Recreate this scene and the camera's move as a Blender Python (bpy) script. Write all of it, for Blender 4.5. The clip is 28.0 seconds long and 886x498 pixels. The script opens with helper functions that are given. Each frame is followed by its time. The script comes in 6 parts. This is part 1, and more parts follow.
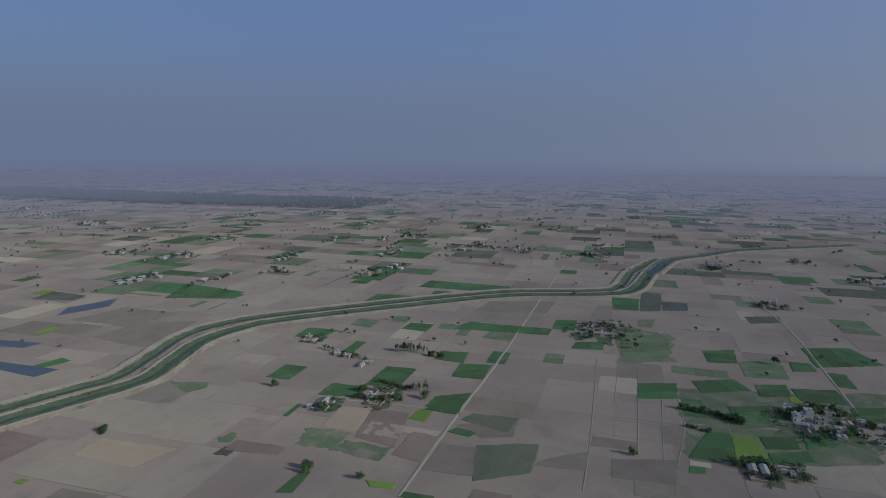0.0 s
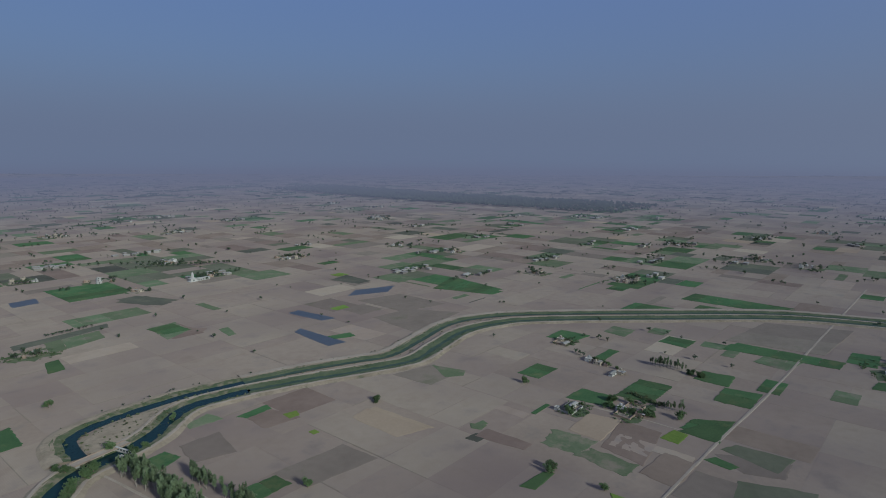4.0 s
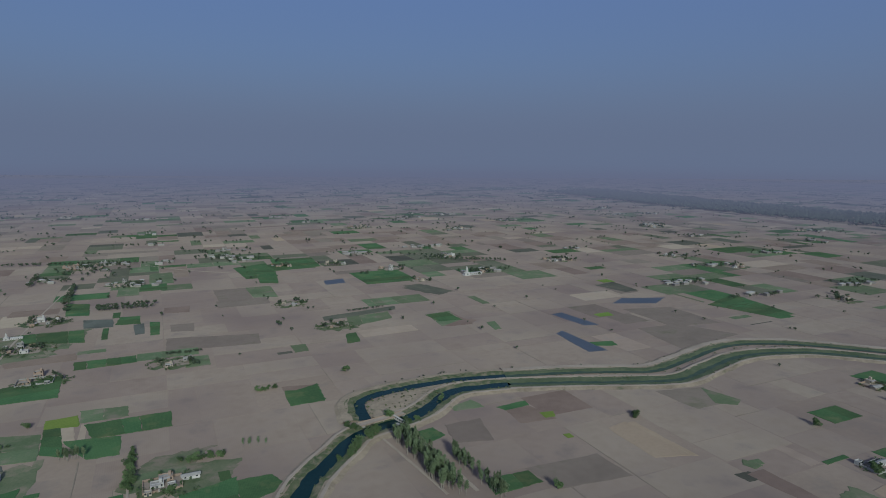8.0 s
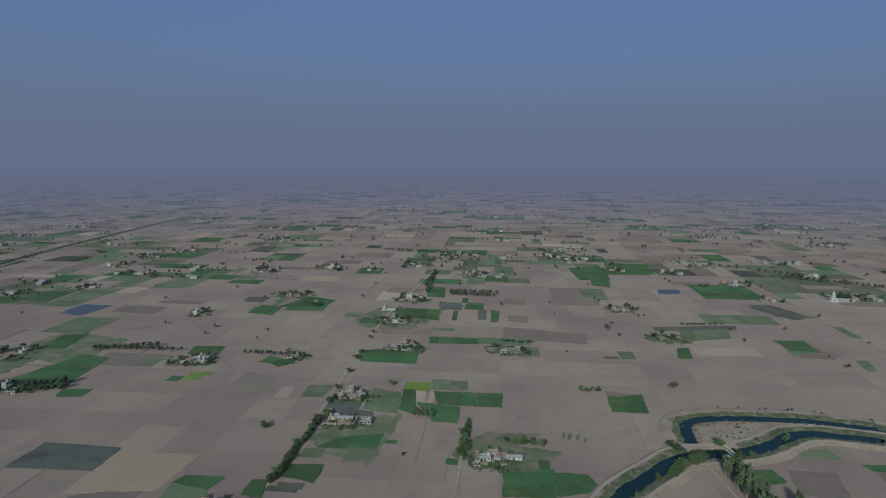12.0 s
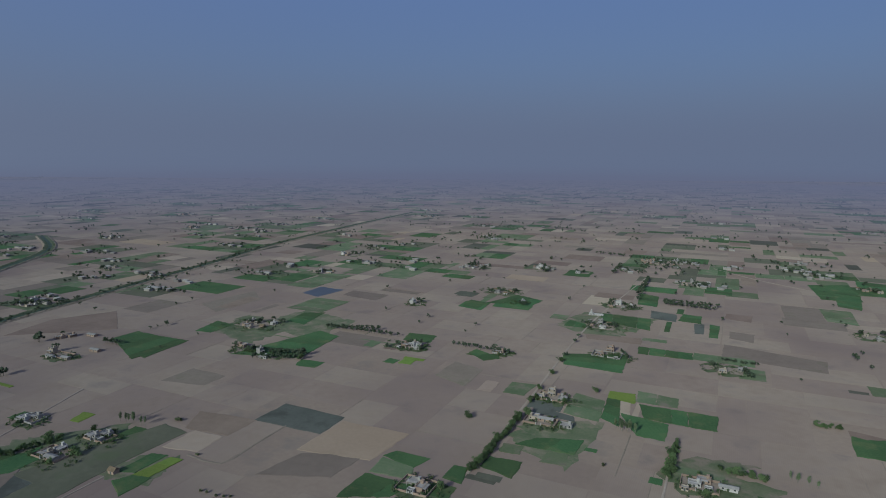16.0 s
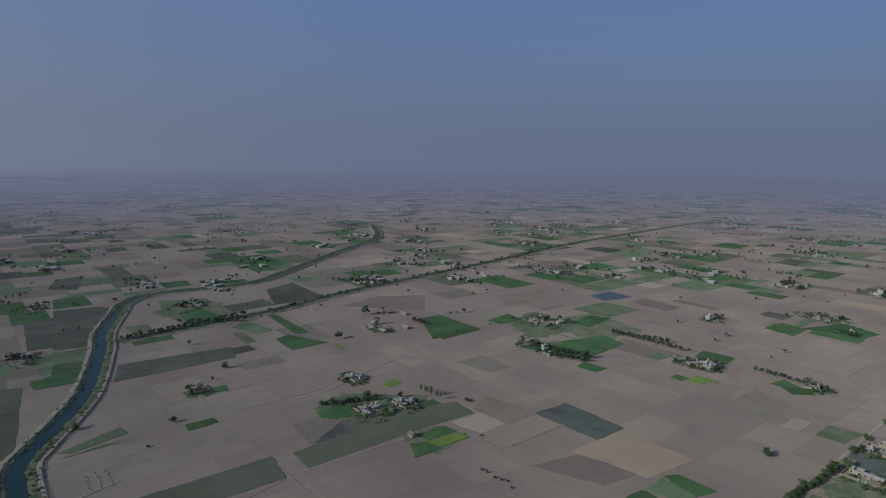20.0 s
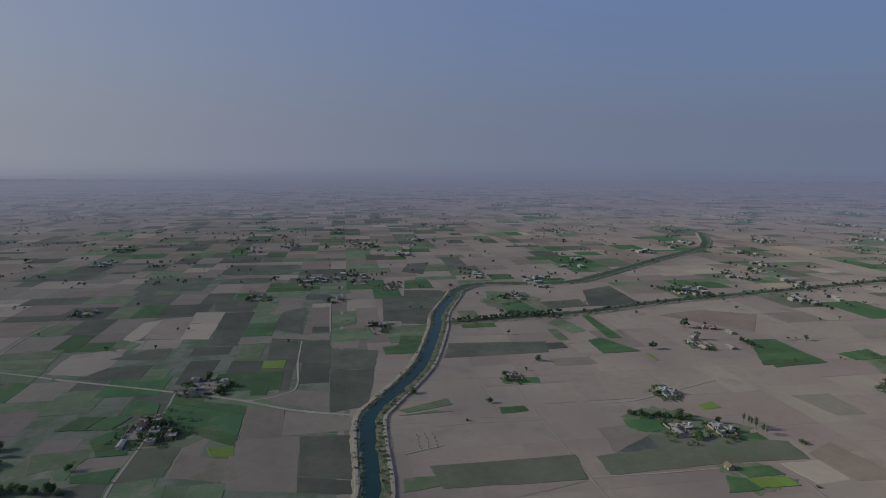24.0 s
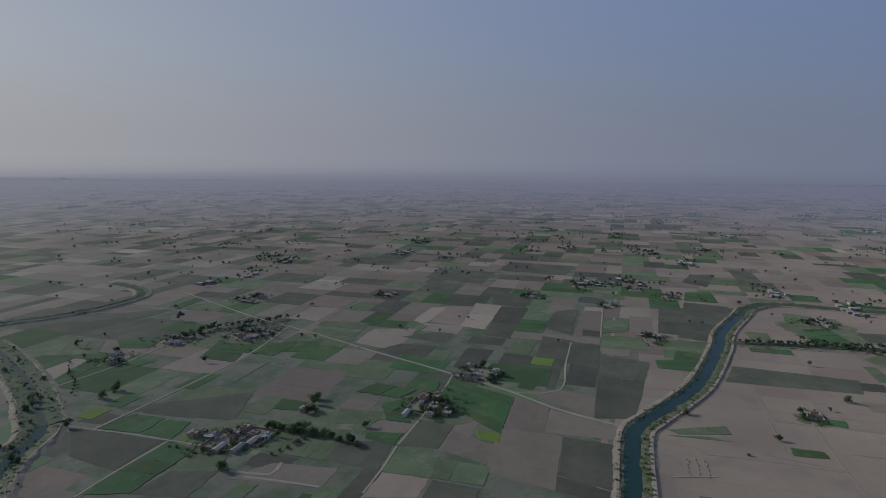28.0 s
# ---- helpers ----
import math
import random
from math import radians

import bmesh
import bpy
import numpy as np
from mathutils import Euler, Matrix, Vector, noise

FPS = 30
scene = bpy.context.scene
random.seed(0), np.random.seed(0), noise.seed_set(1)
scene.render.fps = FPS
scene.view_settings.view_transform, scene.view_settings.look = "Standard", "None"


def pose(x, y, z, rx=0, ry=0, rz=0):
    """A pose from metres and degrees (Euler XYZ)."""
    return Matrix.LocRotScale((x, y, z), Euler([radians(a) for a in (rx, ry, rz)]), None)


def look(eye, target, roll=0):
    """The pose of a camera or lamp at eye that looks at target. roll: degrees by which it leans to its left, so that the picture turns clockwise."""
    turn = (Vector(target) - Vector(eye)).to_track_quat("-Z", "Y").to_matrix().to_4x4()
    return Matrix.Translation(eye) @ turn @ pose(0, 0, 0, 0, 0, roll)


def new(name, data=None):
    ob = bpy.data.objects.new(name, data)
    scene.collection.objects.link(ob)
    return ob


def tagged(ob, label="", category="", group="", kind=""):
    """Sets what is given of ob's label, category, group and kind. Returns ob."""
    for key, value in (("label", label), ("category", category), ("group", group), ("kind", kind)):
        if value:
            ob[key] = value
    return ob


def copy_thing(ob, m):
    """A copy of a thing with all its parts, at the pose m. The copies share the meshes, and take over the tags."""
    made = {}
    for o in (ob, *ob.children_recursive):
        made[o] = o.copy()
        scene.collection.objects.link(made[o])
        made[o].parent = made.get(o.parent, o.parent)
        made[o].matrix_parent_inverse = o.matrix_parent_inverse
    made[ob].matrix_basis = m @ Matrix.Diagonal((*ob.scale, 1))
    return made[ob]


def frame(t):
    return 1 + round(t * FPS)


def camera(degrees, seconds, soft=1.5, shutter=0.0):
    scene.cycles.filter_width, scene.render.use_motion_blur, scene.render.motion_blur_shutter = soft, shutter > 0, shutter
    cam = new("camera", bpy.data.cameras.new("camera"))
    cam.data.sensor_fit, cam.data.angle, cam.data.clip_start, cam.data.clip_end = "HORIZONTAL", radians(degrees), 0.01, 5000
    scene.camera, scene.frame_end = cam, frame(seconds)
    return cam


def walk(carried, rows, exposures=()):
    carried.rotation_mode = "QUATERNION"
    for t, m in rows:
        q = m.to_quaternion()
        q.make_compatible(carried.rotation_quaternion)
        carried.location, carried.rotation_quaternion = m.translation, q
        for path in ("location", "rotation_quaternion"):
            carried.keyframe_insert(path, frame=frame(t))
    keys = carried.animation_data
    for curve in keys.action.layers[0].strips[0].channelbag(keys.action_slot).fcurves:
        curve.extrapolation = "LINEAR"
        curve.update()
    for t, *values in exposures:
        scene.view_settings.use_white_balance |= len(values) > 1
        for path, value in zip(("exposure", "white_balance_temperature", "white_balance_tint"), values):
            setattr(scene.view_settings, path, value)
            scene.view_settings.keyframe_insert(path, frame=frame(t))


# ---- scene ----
cam = camera(71.19, 28.0, soft=1.0)
PATH = [
    (0.0, pose(0, 0, 200, 80.76, -0.48, -73.39)),
    (0.5, pose(0, 0, 200, 80.78, -0.43, -70.81)),
    (1.0, pose(0, 0, 200, 80.78, -0.39, -67.71)),
    (1.5, pose(0, 0, 200, 80.80, -0.39, -64.54)),
    (2.0, pose(0, 0, 200, 80.81, -0.35, -61.37)),
    (2.5, pose(0, 0, 200, 80.81, -0.28, -58.45)),
    (4.5, pose(0, 0, 200, 80.94, -0.15, -46.61)),
    (5.0, pose(0, 0, 200, 80.96, -0.14, -43.55)),
    (5.5, pose(0, 0, 200, 80.99, -0.18, -40.69)),
    (6.0, pose(0, 0, 200, 81.02, -0.20, -37.75)),
    (6.5, pose(0, 0, 200, 81.05, -0.21, -34.69)),
    (7.0, pose(0, 0, 200, 81.07, -0.22, -31.59)),
    (7.5, pose(0, 0, 200, 81.10, -0.22, -28.36)),
    (8.0, pose(0, 0, 200, 81.14, -0.32, -24.95)),
    (8.5, pose(0, 0, 200, 81.14, -0.31, -21.23)),
    (9.0, pose(0, 0, 200, 81.18, -0.26, -17.12)),
    (9.5, pose(0, 0, 200, 81.22, -0.27, -13.21)),
    (10.0, pose(0, 0, 200, 81.26, -0.30, -8.69)),
    (10.5, pose(0, 0, 200, 81.29, -0.27, -4.08)),
    (11.0, pose(0, 0, 200, 81.29, -0.32, -0.63)),
    (11.5, pose(0, 0, 200, 81.33, -0.30, 2.49)),
    (12.0, pose(0, 0, 200, 81.34, -0.27, 5.65)),
    (12.5, pose(0, 0, 200, 81.35, -0.25, 8.77)),
    (13.0, pose(0, 0, 200, 81.36, -0.28, 11.41)),
    (13.5, pose(0, 0, 200, 81.37, -0.28, 13.99)),
    (15.5, pose(0, 0, 200, 81.34, -0.27, 22.42)),
    (16.0, pose(0, 0, 200, 81.31, -0.34, 25.07)),
    (16.5, pose(0, 0, 200, 81.33, -0.33, 27.91)),
    (17.0, pose(0, 0, 200, 81.33, -0.35, 30.91)),
    (17.5, pose(0, 0, 200, 81.33, -0.32, 34.32)),
    (18.0, pose(0, 0, 200, 81.34, -0.33, 38.11)),
    (18.5, pose(0, 0, 200, 81.34, -0.35, 41.60)),
    (19.0, pose(0, 0, 200, 81.35, -0.39, 44.92)),
    (19.5, pose(0, 0, 200, 81.36, -0.43, 48.34)),
    (20.0, pose(0, 0, 200, 81.36, -0.38, 51.79)),
    (20.5, pose(0, 0, 200, 81.34, -0.29, 55.24)),
    (22.5, pose(0, 0, 200, 81.38, -0.19, 69.90)),
    (23.0, pose(0, 0, 200, 81.40, -0.18, 73.61)),
    (23.5, pose(0, 0, 200, 81.43, -0.19, 77.35)),
    (24.0, pose(0, 0, 200, 81.44, -0.22, 80.99)),
    (24.5, pose(0, 0, 200, 81.44, -0.23, 85.00)),
    (25.0, pose(0, 0, 200, 81.44, -0.25, 88.42)),
    (25.5, pose(0, 0, 200, 81.44, -0.25, 91.60)),
    (26.0, pose(0, 0, 200, 81.45, -0.28, 94.59)),
    (26.5, pose(0, 0, 200, 81.45, -0.26, 97.64)),
    (27.0, pose(0, 0, 200, 81.48, -0.33, 100.64)),
    (27.5, pose(0, 0, 200, 81.49, -0.42, 103.54)),
    (28.0, pose(0, 0, 200, 81.48, -0.47, 106.44)),
]
walk(cam, PATH, exposures=[(0, 0.23, 5500, -4), (5, 0.13, 5480, -4), (12, 0.08, 5480, -4), (18, 0.07, 5530, -4), (23, 0.20, 5800, -2), (28, 0.22, 5950, -3)])

# ---- world, sun and sky ----
SUN_AZ, SUN_EL = 171.0, 24.0          # degrees; azimuth turns left from +y
sun_way = Vector((-math.sin(radians(SUN_AZ)) * math.cos(radians(SUN_EL)), math.cos(radians(SUN_AZ)) * math.cos(radians(SUN_EL)), math.sin(radians(SUN_EL))))
HAZE_LOW, HAZE_HIGH, HAZE_SUN = (1.93, 2.03, 2.92), (1.84, 2.27, 4.3), (5.1, 4.45, 4.55)      # haze at the horizon, higher up, and towards the sun
GLOW_FALL, SKY_STRENGTH = 3.0, 0.072
world = bpy.data.worlds.new("hazy_sky")
world.use_nodes = True
scene.world = world
wn = world.node_tree.nodes
sky = wn.new("ShaderNodeTexSky")
sky.sky_type, sky.sun_disc = "NISHITA", False
sky.sun_elevation, sky.sun_rotation = radians(SUN_EL), radians(-SUN_AZ)
sky.altitude, sky.air_density, sky.dust_density, sky.ozone_density = 200, 1.0, 1.6, 5.0
wl = world.node_tree.links
# dust haze: an even veil over the sky, thickening towards the horizon and brighter round the sun
way, split_way, thick, rise, glow_dot, glow_keep, glow_fall, veil_height, veil_colour, veil = [wn.new("ShaderNode" + k) for k in ("TexCoord", "SeparateXYZ", "MapRange", "MapRange", "VectorMath", "Math", "Math", "Mix", "Mix", "Mix")]
wl.new(way.outputs["Generated"], split_way.inputs[0])
thick.interpolation_type = "SMOOTHSTEP"
thick.inputs["From Min"].default_value, thick.inputs["From Max"].default_value = 0.01, 0.17
thick.inputs["To Min"].default_value, thick.inputs["To Max"].default_value = 1.0, 0.85
rise.interpolation_type = "SMOOTHSTEP"
rise.inputs["From Min"].default_value, rise.inputs["From Max"].default_value = 0.0, 0.32
wl.new(split_way.outputs["Z"], rise.inputs["Value"])
wl.new(split_way.outputs["Z"], thick.inputs["Value"])
glow_dot.operation, glow_keep.operation, glow_fall.operation = "DOT_PRODUCT", "MULTIPLY_ADD", "POWER"
glow_dot.inputs[1].default_value = tuple(Vector((sun_way.x, sun_way.y, 0)).normalized())
glow_keep.inputs[1].default_value, glow_keep.inputs[2].default_value, glow_fall.inputs[1].default_value = 0.5, 0.5, GLOW_FALL
wl.new(way.outputs["Generated"], glow_dot.inputs[0])
wl.new(glow_dot.outputs["Value"], glow_keep.inputs[0])
wl.new(glow_keep.outputs[0], glow_fall.inputs[0])
veil_height.data_type = veil_colour.data_type = veil.data_type = "RGBA"
veil_height.inputs["A"].default_value, veil_height.inputs["B"].default_value = (*HAZE_LOW, 1), (*HAZE_HIGH, 1)
wl.new(rise.outputs[0], veil_height.inputs["Factor"])
wl.new(veil_height.outputs["Result"], veil_colour.inputs["A"])
veil_colour.inputs["B"].default_value = (*HAZE_SUN, 1)
wl.new(glow_fall.outputs[0], veil_colour.inputs["Factor"])
wl.new(thick.outputs[0], veil.inputs["Factor"])
wl.new(sky.outputs[0], veil.inputs["A"])
wl.new(veil_colour.outputs["Result"], veil.inputs["B"])
wn["Background"].inputs["Strength"].default_value = SKY_STRENGTH
wl.new(veil.outputs["Result"], wn["Background"].inputs["Color"])
sun = new("sun", bpy.data.lights.new("sun", "SUN"))
sun.data.energy, sun.data.angle, sun.data.color = 2.35, radians(7.0), (1.0, 0.92, 0.80)
sun.matrix_world = look(sun_way * 100, (0, 0, 0))


# ---- materials ----
def mat(name, dark, light, big=0.02, fine=0.6, rough=0.9, bump=0.0, spread=0.0, island=False, rows=0.0, spec=0.3, metal=0.0, local=False, turn=0.0, patch=None, patch_scale=0.05, patch_from=0.52, thin=0.0, row_mix=0.14, blot=None):
    """A grained surface: two tones mixed by a broad and a fine noise, a brightness of its own for every object or island, and rows if asked."""
    m = bpy.data.materials.new(name)
    m.use_nodes = True
    n, l = m.node_tree.nodes, m.node_tree.links
    b = n["Principled BSDF"]
    geo = n.new("ShaderNodeNewGeometry")
    place = geo.outputs["Position"]
    if local:
        place = n.new("ShaderNodeTexCoord").outputs["Object"]
    n1, n2 = n.new("ShaderNodeTexNoise"), n.new("ShaderNodeTexNoise")
    for k, s, d in ((n1, big, 5), (n2, fine, 4)):
        k.inputs["Scale"].default_value, k.inputs["Detail"].default_value = s, d
        l.new(place, k.inputs["Vector"])
    mix = n.new("ShaderNodeMath")
    mix.operation = "MULTIPLY_ADD"
    mix.inputs[1].default_value = 0.45
    l.new(n2.outputs["Fac"], mix.inputs[0])
    half = n.new("ShaderNodeMath")
    half.operation = "MULTIPLY_ADD"
    half.inputs[1].default_value, half.inputs[2].default_value = 0.9, -0.18
    l.new(n1.outputs["Fac"], half.inputs[0])
    l.new(half.outputs[0], mix.inputs[2])
    last = mix.outputs[0]
    if rows:
        turned = n.new("ShaderNodeVectorRotate")
        turned.inputs["Angle"].default_value = radians(turn)
        turned.rotation_type = "Z_AXIS"
        l.new(place, turned.inputs["Vector"])
        w = n.new("ShaderNodeTexWave")
        w.inputs["Scale"].default_value, w.inputs["Distortion"].default_value, w.inputs["Detail"].default_value = rows, 4.0, 3
        l.new(turned.outputs[0], w.inputs["Vector"])
        add = n.new("ShaderNodeMath")
        add.operation = "MULTIPLY_ADD"
        add.inputs[1].default_value = row_mix
        l.new(w.outputs["Fac"], add.inputs[0])
        l.new(last, add.inputs[2])
        last = add.outputs[0]
    ramp = n.new("ShaderNodeValToRGB")
    ramp.color_ramp.elements[0].position, ramp.color_ramp.elements[1].position = 0.22, 0.72
    ramp.color_ramp.elements[0].color, ramp.color_ramp.elements[1].color = (*dark, 1), (*light, 1)
    l.new(last, ramp.inputs["Fac"])
    colour = ramp.outputs["Color"]
    if patch:
        n3, edge, blend = n.new("ShaderNodeTexNoise"), n.new("ShaderNodeMapRange"), n.new("ShaderNodeMix")
        n3.inputs["Scale"].default_value, n3.inputs["Detail"].default_value, n3.inputs["Roughness"].default_value = patch_scale, 6, 0.65
        edge.inputs["From Min"].default_value, edge.inputs["From Max"].default_value, edge.inputs["To Max"].default_value = patch_from, patch_from + 0.14, 0.85
        blend.data_type = "RGBA"
        blend.inputs["B"].default_value = (*patch, 1)
        l.new(place, n3.inputs["Vector"])
        l.new(n3.outputs["Fac"], edge.inputs["Value"])
        l.new(edge.outputs[0], blend.inputs["Factor"])
        l.new(colour, blend.inputs["A"])
        colour = blend.outputs["Result"]
    if blot:
        n4, soft_edge, stain = n.new("ShaderNodeTexNoise"), n.new("ShaderNodeMapRange"), n.new("ShaderNodeMix")
        n4.inputs["Scale"].default_value, n4.inputs["Detail"].default_value, n4.inputs["Roughness"].default_value = 0.0075, 5, 0.55
        soft_edge.inputs["From Min"].default_value, soft_edge.inputs["From Max"].default_value, soft_edge.inputs["To Max"].default_value = 0.44, 0.66, 0.75
        stain.data_type = "RGBA"
        stain.inputs["B"].default_value = (*blot, 1)
        l.new(place, n4.inputs["Vector"])
        l.new(n4.outputs["Fac"], soft_edge.inputs["Value"])
        l.new(soft_edge.outputs[0], stain.inputs["Factor"])
        l.new(colour, stain.inputs["A"])
        colour = stain.outputs["Result"]
    if spread:
        hsv = n.new("ShaderNodeHueSaturation")
        span = n.new("ShaderNodeMapRange")
        span.inputs["To Min"].default_value, span.inputs["To Max"].default_value = 1 - spread, 1 + spread
        own = n.new("ShaderNodeObjectInfo").outputs["Random"]
        if island:
            both_random, wrap = n.new("ShaderNodeMath"), n.new("ShaderNodeMath")
            both_random.operation, wrap.operation = "ADD", "FRACT"
            l.new(own, both_random.inputs[0])
            l.new(geo.outputs["Random Per Island"], both_random.inputs[1])
            l.new(both_random.outputs[0], wrap.inputs[0])
            own = wrap.outputs[0]
            hue = n.new("ShaderNodeMapRange")
            hue.inputs["To Min"].default_value, hue.inputs["To Max"].default_value = 0.5 - 0.09 * spread, 0.5 + 0.09 * spread
            l.new(own, hue.inputs["Value"])
            l.new(hue.outputs[0], hsv.inputs["Hue"])
        l.new(own, span.inputs["Value"])
        l.new(span.outputs[0], hsv.inputs["Value"])
        l.new(colour, hsv.inputs["Color"])
        colour = hsv.outputs["Color"]
    l.new(colour, b.inputs["Base Color"])
    b.inputs["Roughness"].default_value, b.inputs["Metallic"].default_value = rough, metal
    b.inputs["Specular IOR Level"].default_value = spec
    if rough > 0.6:
        b.inputs["Diffuse Roughness"].default_value = 0.45
    if thin:
        through_leaf, both = n.new("ShaderNodeBsdfTranslucent"), n.new("ShaderNodeMixShader")
        both.inputs[0].default_value = thin
        l.new(colour, through_leaf.inputs["Color"])
        l.new(b.outputs[0], both.inputs[1])
        l.new(through_leaf.outputs[0], both.inputs[2])
        l.new(both.outputs[0], n["Material Output"].inputs["Surface"])
    if bump:
        bn = n.new("ShaderNodeBump")
        bn.inputs["Strength"].default_value, bn.inputs["Distance"].default_value = bump, 0.3
        l.new(n2.outputs["Fac"], bn.inputs["Height"])
        l.new(bn.outputs[0], b.inputs["Normal"])
    return m


SOIL = mat("dry_soil", (0.226, 0.173, 0.132), (0.296, 0.233, 0.180), 0.012, 0.25, bump=0.2, spec=0.4, patch=(0.2, 0.166, 0.138), patch_scale=0.02, patch_from=0.55, blot=(0.19, 0.142, 0.122))
PLOT = {
    "tan": mat("tan_plot", (0.229, 0.175, 0.133), (0.294, 0.233, 0.181), 0.03, 0.12, spread=0.09, island=True, rows=0.25, row_mix=0.08, bump=0.6, spec=0.5, patch=(0.208, 0.167, 0.136), patch_scale=0.03, patch_from=0.54, blot=(0.19, 0.142, 0.122)),
    "pale": mat("pale_stubble", (0.285, 0.224, 0.166), (0.359, 0.287, 0.218), 0.03, 0.12, spread=0.12, island=True, rows=0.25, row_mix=0.04, turn=90, bump=0.6, spec=0.5, patch=(0.27, 0.224, 0.185), patch_scale=0.03, patch_from=0.53),
    "orange": mat("sandy_stubble", (0.27, 0.202, 0.138), (0.34, 0.264, 0.188), 0.02, 0.35, spread=0.05, island=True, rows=0.2, row_mix=0.04, spec=0.4),
    "brown": mat("brown_plough", (0.147, 0.104, 0.078), (0.216, 0.160, 0.122), 0.03, 0.15, spread=0.12, island=True, rows=0.3, bump=0.8, spec=0.5),
    "dark": mat("damp_dark_plough", (0.056, 0.058, 0.041), (0.102, 0.1, 0.073), 0.03, 0.15, spread=0.2, island=True, rows=0.3, turn=90, bump=0.8, spec=0.3, patch=(0.125, 0.112, 0.08), patch_scale=0.03, patch_from=0.57),
    "grey": mat("grey_brown_fallow", (0.152, 0.123, 0.096), (0.210, 0.169, 0.134), 0.03, 0.15, spread=0.12, island=True, rows=0.3, bump=0.8, spec=0.35, patch=(0.135, 0.126, 0.08), patch_scale=0.03, patch_from=0.56),
    "green": mat("green_wheat", (0.038, 0.075, 0.031), (0.074, 0.127, 0.051), 0.03, 0.5, spread=0.2, island=True, rows=0.35, bump=0.3, spec=0.2, patch=(0.115, 0.135, 0.06), patch_scale=0.045, patch_from=0.54),
    "dull": mat("thin_green_crop", (0.076, 0.112, 0.053), (0.138, 0.166, 0.09), 0.03, 0.5, spread=0.15, island=True, rows=0.3, turn=90, bump=0.3, spec=0.3, patch=(0.19, 0.168, 0.125), patch_scale=0.06, patch_from=0.52),
    "lime": mat("yellow_green_crop", (0.09, 0.15, 0.025), (0.17, 0.23, 0.05), 0.03, 0.5, spread=0.1, island=True, rows=0.35, bump=0.3, spec=0.2),
    "wet": mat("wet_grey_plot", (0.082, 0.088, 0.074), (0.122, 0.127, 0.108), 0.03, 0.3, rough=0.75, spread=0.1, island=True, spec=0.12, patch=(0.07, 0.073, 0.06), patch_scale=0.04, patch_from=0.5),
    "weedy": mat("weedy_fallow", (0.075, 0.105, 0.05), (0.16, 0.165, 0.1), 0.06, 0.5, spread=0.1, island=True, bump=0.5, patch=(0.225, 0.185, 0.14), patch_scale=0.05, patch_from=0.5),
    "olive": mat("olive_fallow", (0.085, 0.088, 0.056), (0.135, 0.133, 0.09), 0.03, 0.2, spread=0.1, island=True, rows=0.3, row_mix=0.08, bump=0.6, spec=0.3, patch=(0.1, 0.115, 0.062), patch_scale=0.04, patch_from=0.52),
    "pond": mat("shallow_pond", (0.07, 0.078, 0.085), (0.105, 0.112, 0.118), 0.02, 0.2, rough=0.35, spec=0.4),
}
DAMP = mat("damp_weedy_soil", (0.109, 0.113, 0.082), (0.180, 0.176, 0.132), 0.02, 0.3, bump=0.3, spec=0.4, patch=(0.066, 0.1, 0.048), patch_scale=0.03, patch_from=0.46)
GARDEN = mat("weedy_garden", (0.05, 0.082, 0.034), (0.125, 0.135, 0.075), 0.06, 0.5, bump=0.5, patch=(0.2, 0.165, 0.125), patch_scale=0.08, patch_from=0.54)
WATER = mat("canal_water", (0.008, 0.028, 0.028), (0.016, 0.044, 0.042), 0.02, 0.5, rough=0.25, bump=0.2, spec=0.12)
DIRT = mat("canal_bank_dirt", (0.185, 0.15, 0.108), (0.315, 0.258, 0.192), 0.05, 0.4, bump=0.4, patch=(0.1, 0.108, 0.06), patch_scale=0.12, patch_from=0.57)
VERGE = mat("bank_grass", (0.042, 0.07, 0.03), (0.12, 0.128, 0.068), 0.09, 0.5, bump=0.5, patch=(0.2, 0.17, 0.12), patch_scale=0.16, patch_from=0.47)
BUND = mat("weedy_bund", (0.18, 0.152, 0.115), (0.255, 0.212, 0.165), 0.1, 0.5, bump=0.3)
WEEDWATER = mat("weed_choked_water", (0.036, 0.06, 0.046), (0.07, 0.092, 0.07), 0.08, 0.5, rough=0.7, bump=0.3, spec=0.12)
WEED = mat("dark_canal_weed", (0.048, 0.072, 0.036), (0.115, 0.128, 0.074), 0.05, 0.35, bump=0.5)
TRACK = mat("dusty_track", (0.255, 0.21, 0.168), (0.35, 0.295, 0.24), 0.05, 0.5, bump=0.2)
LEAF = {k: mat(k + "_leaves", a, b, 0.15, 1.2, rough=0.7, spread=0.3, spec=0.2, thin=0.35) for k, a, b in (
    ("shade_tree", (0.075, 0.12, 0.05), (0.15, 0.205, 0.092)), ("eucalyptus", (0.115, 0.158, 0.085), (0.2, 0.245, 0.135)), ("bush", (0.085, 0.11, 0.052), (0.15, 0.17, 0.09)))}
PALEBARK = mat("pale_eucalyptus_bark", (0.2, 0.18, 0.15), (0.34, 0.31, 0.26), 0.8, 4.0, bump=0.3, local=True)
# forest tone with the greying of distance haze put into the leaf colour
FOREST = mat("hazy_forest_leaves", (0.065, 0.08, 0.066), (0.105, 0.12, 0.095), 0.05, 0.6, rough=0.8, spread=0.2, island=True, spec=0.2)
# far foliage greyed in its base colour to imitate distance haze
HAZYLEAF = mat("hazed_far_leaves", (0.062, 0.088, 0.055), (0.115, 0.14, 0.088), 0.05, 0.6, rough=0.8, spread=0.3, island=True, spec=0.2, thin=0.4)
BARK = mat("grey_bark", (0.12, 0.09, 0.065), (0.24, 0.2, 0.155), 0.8, 4.0, bump=0.4, local=True)
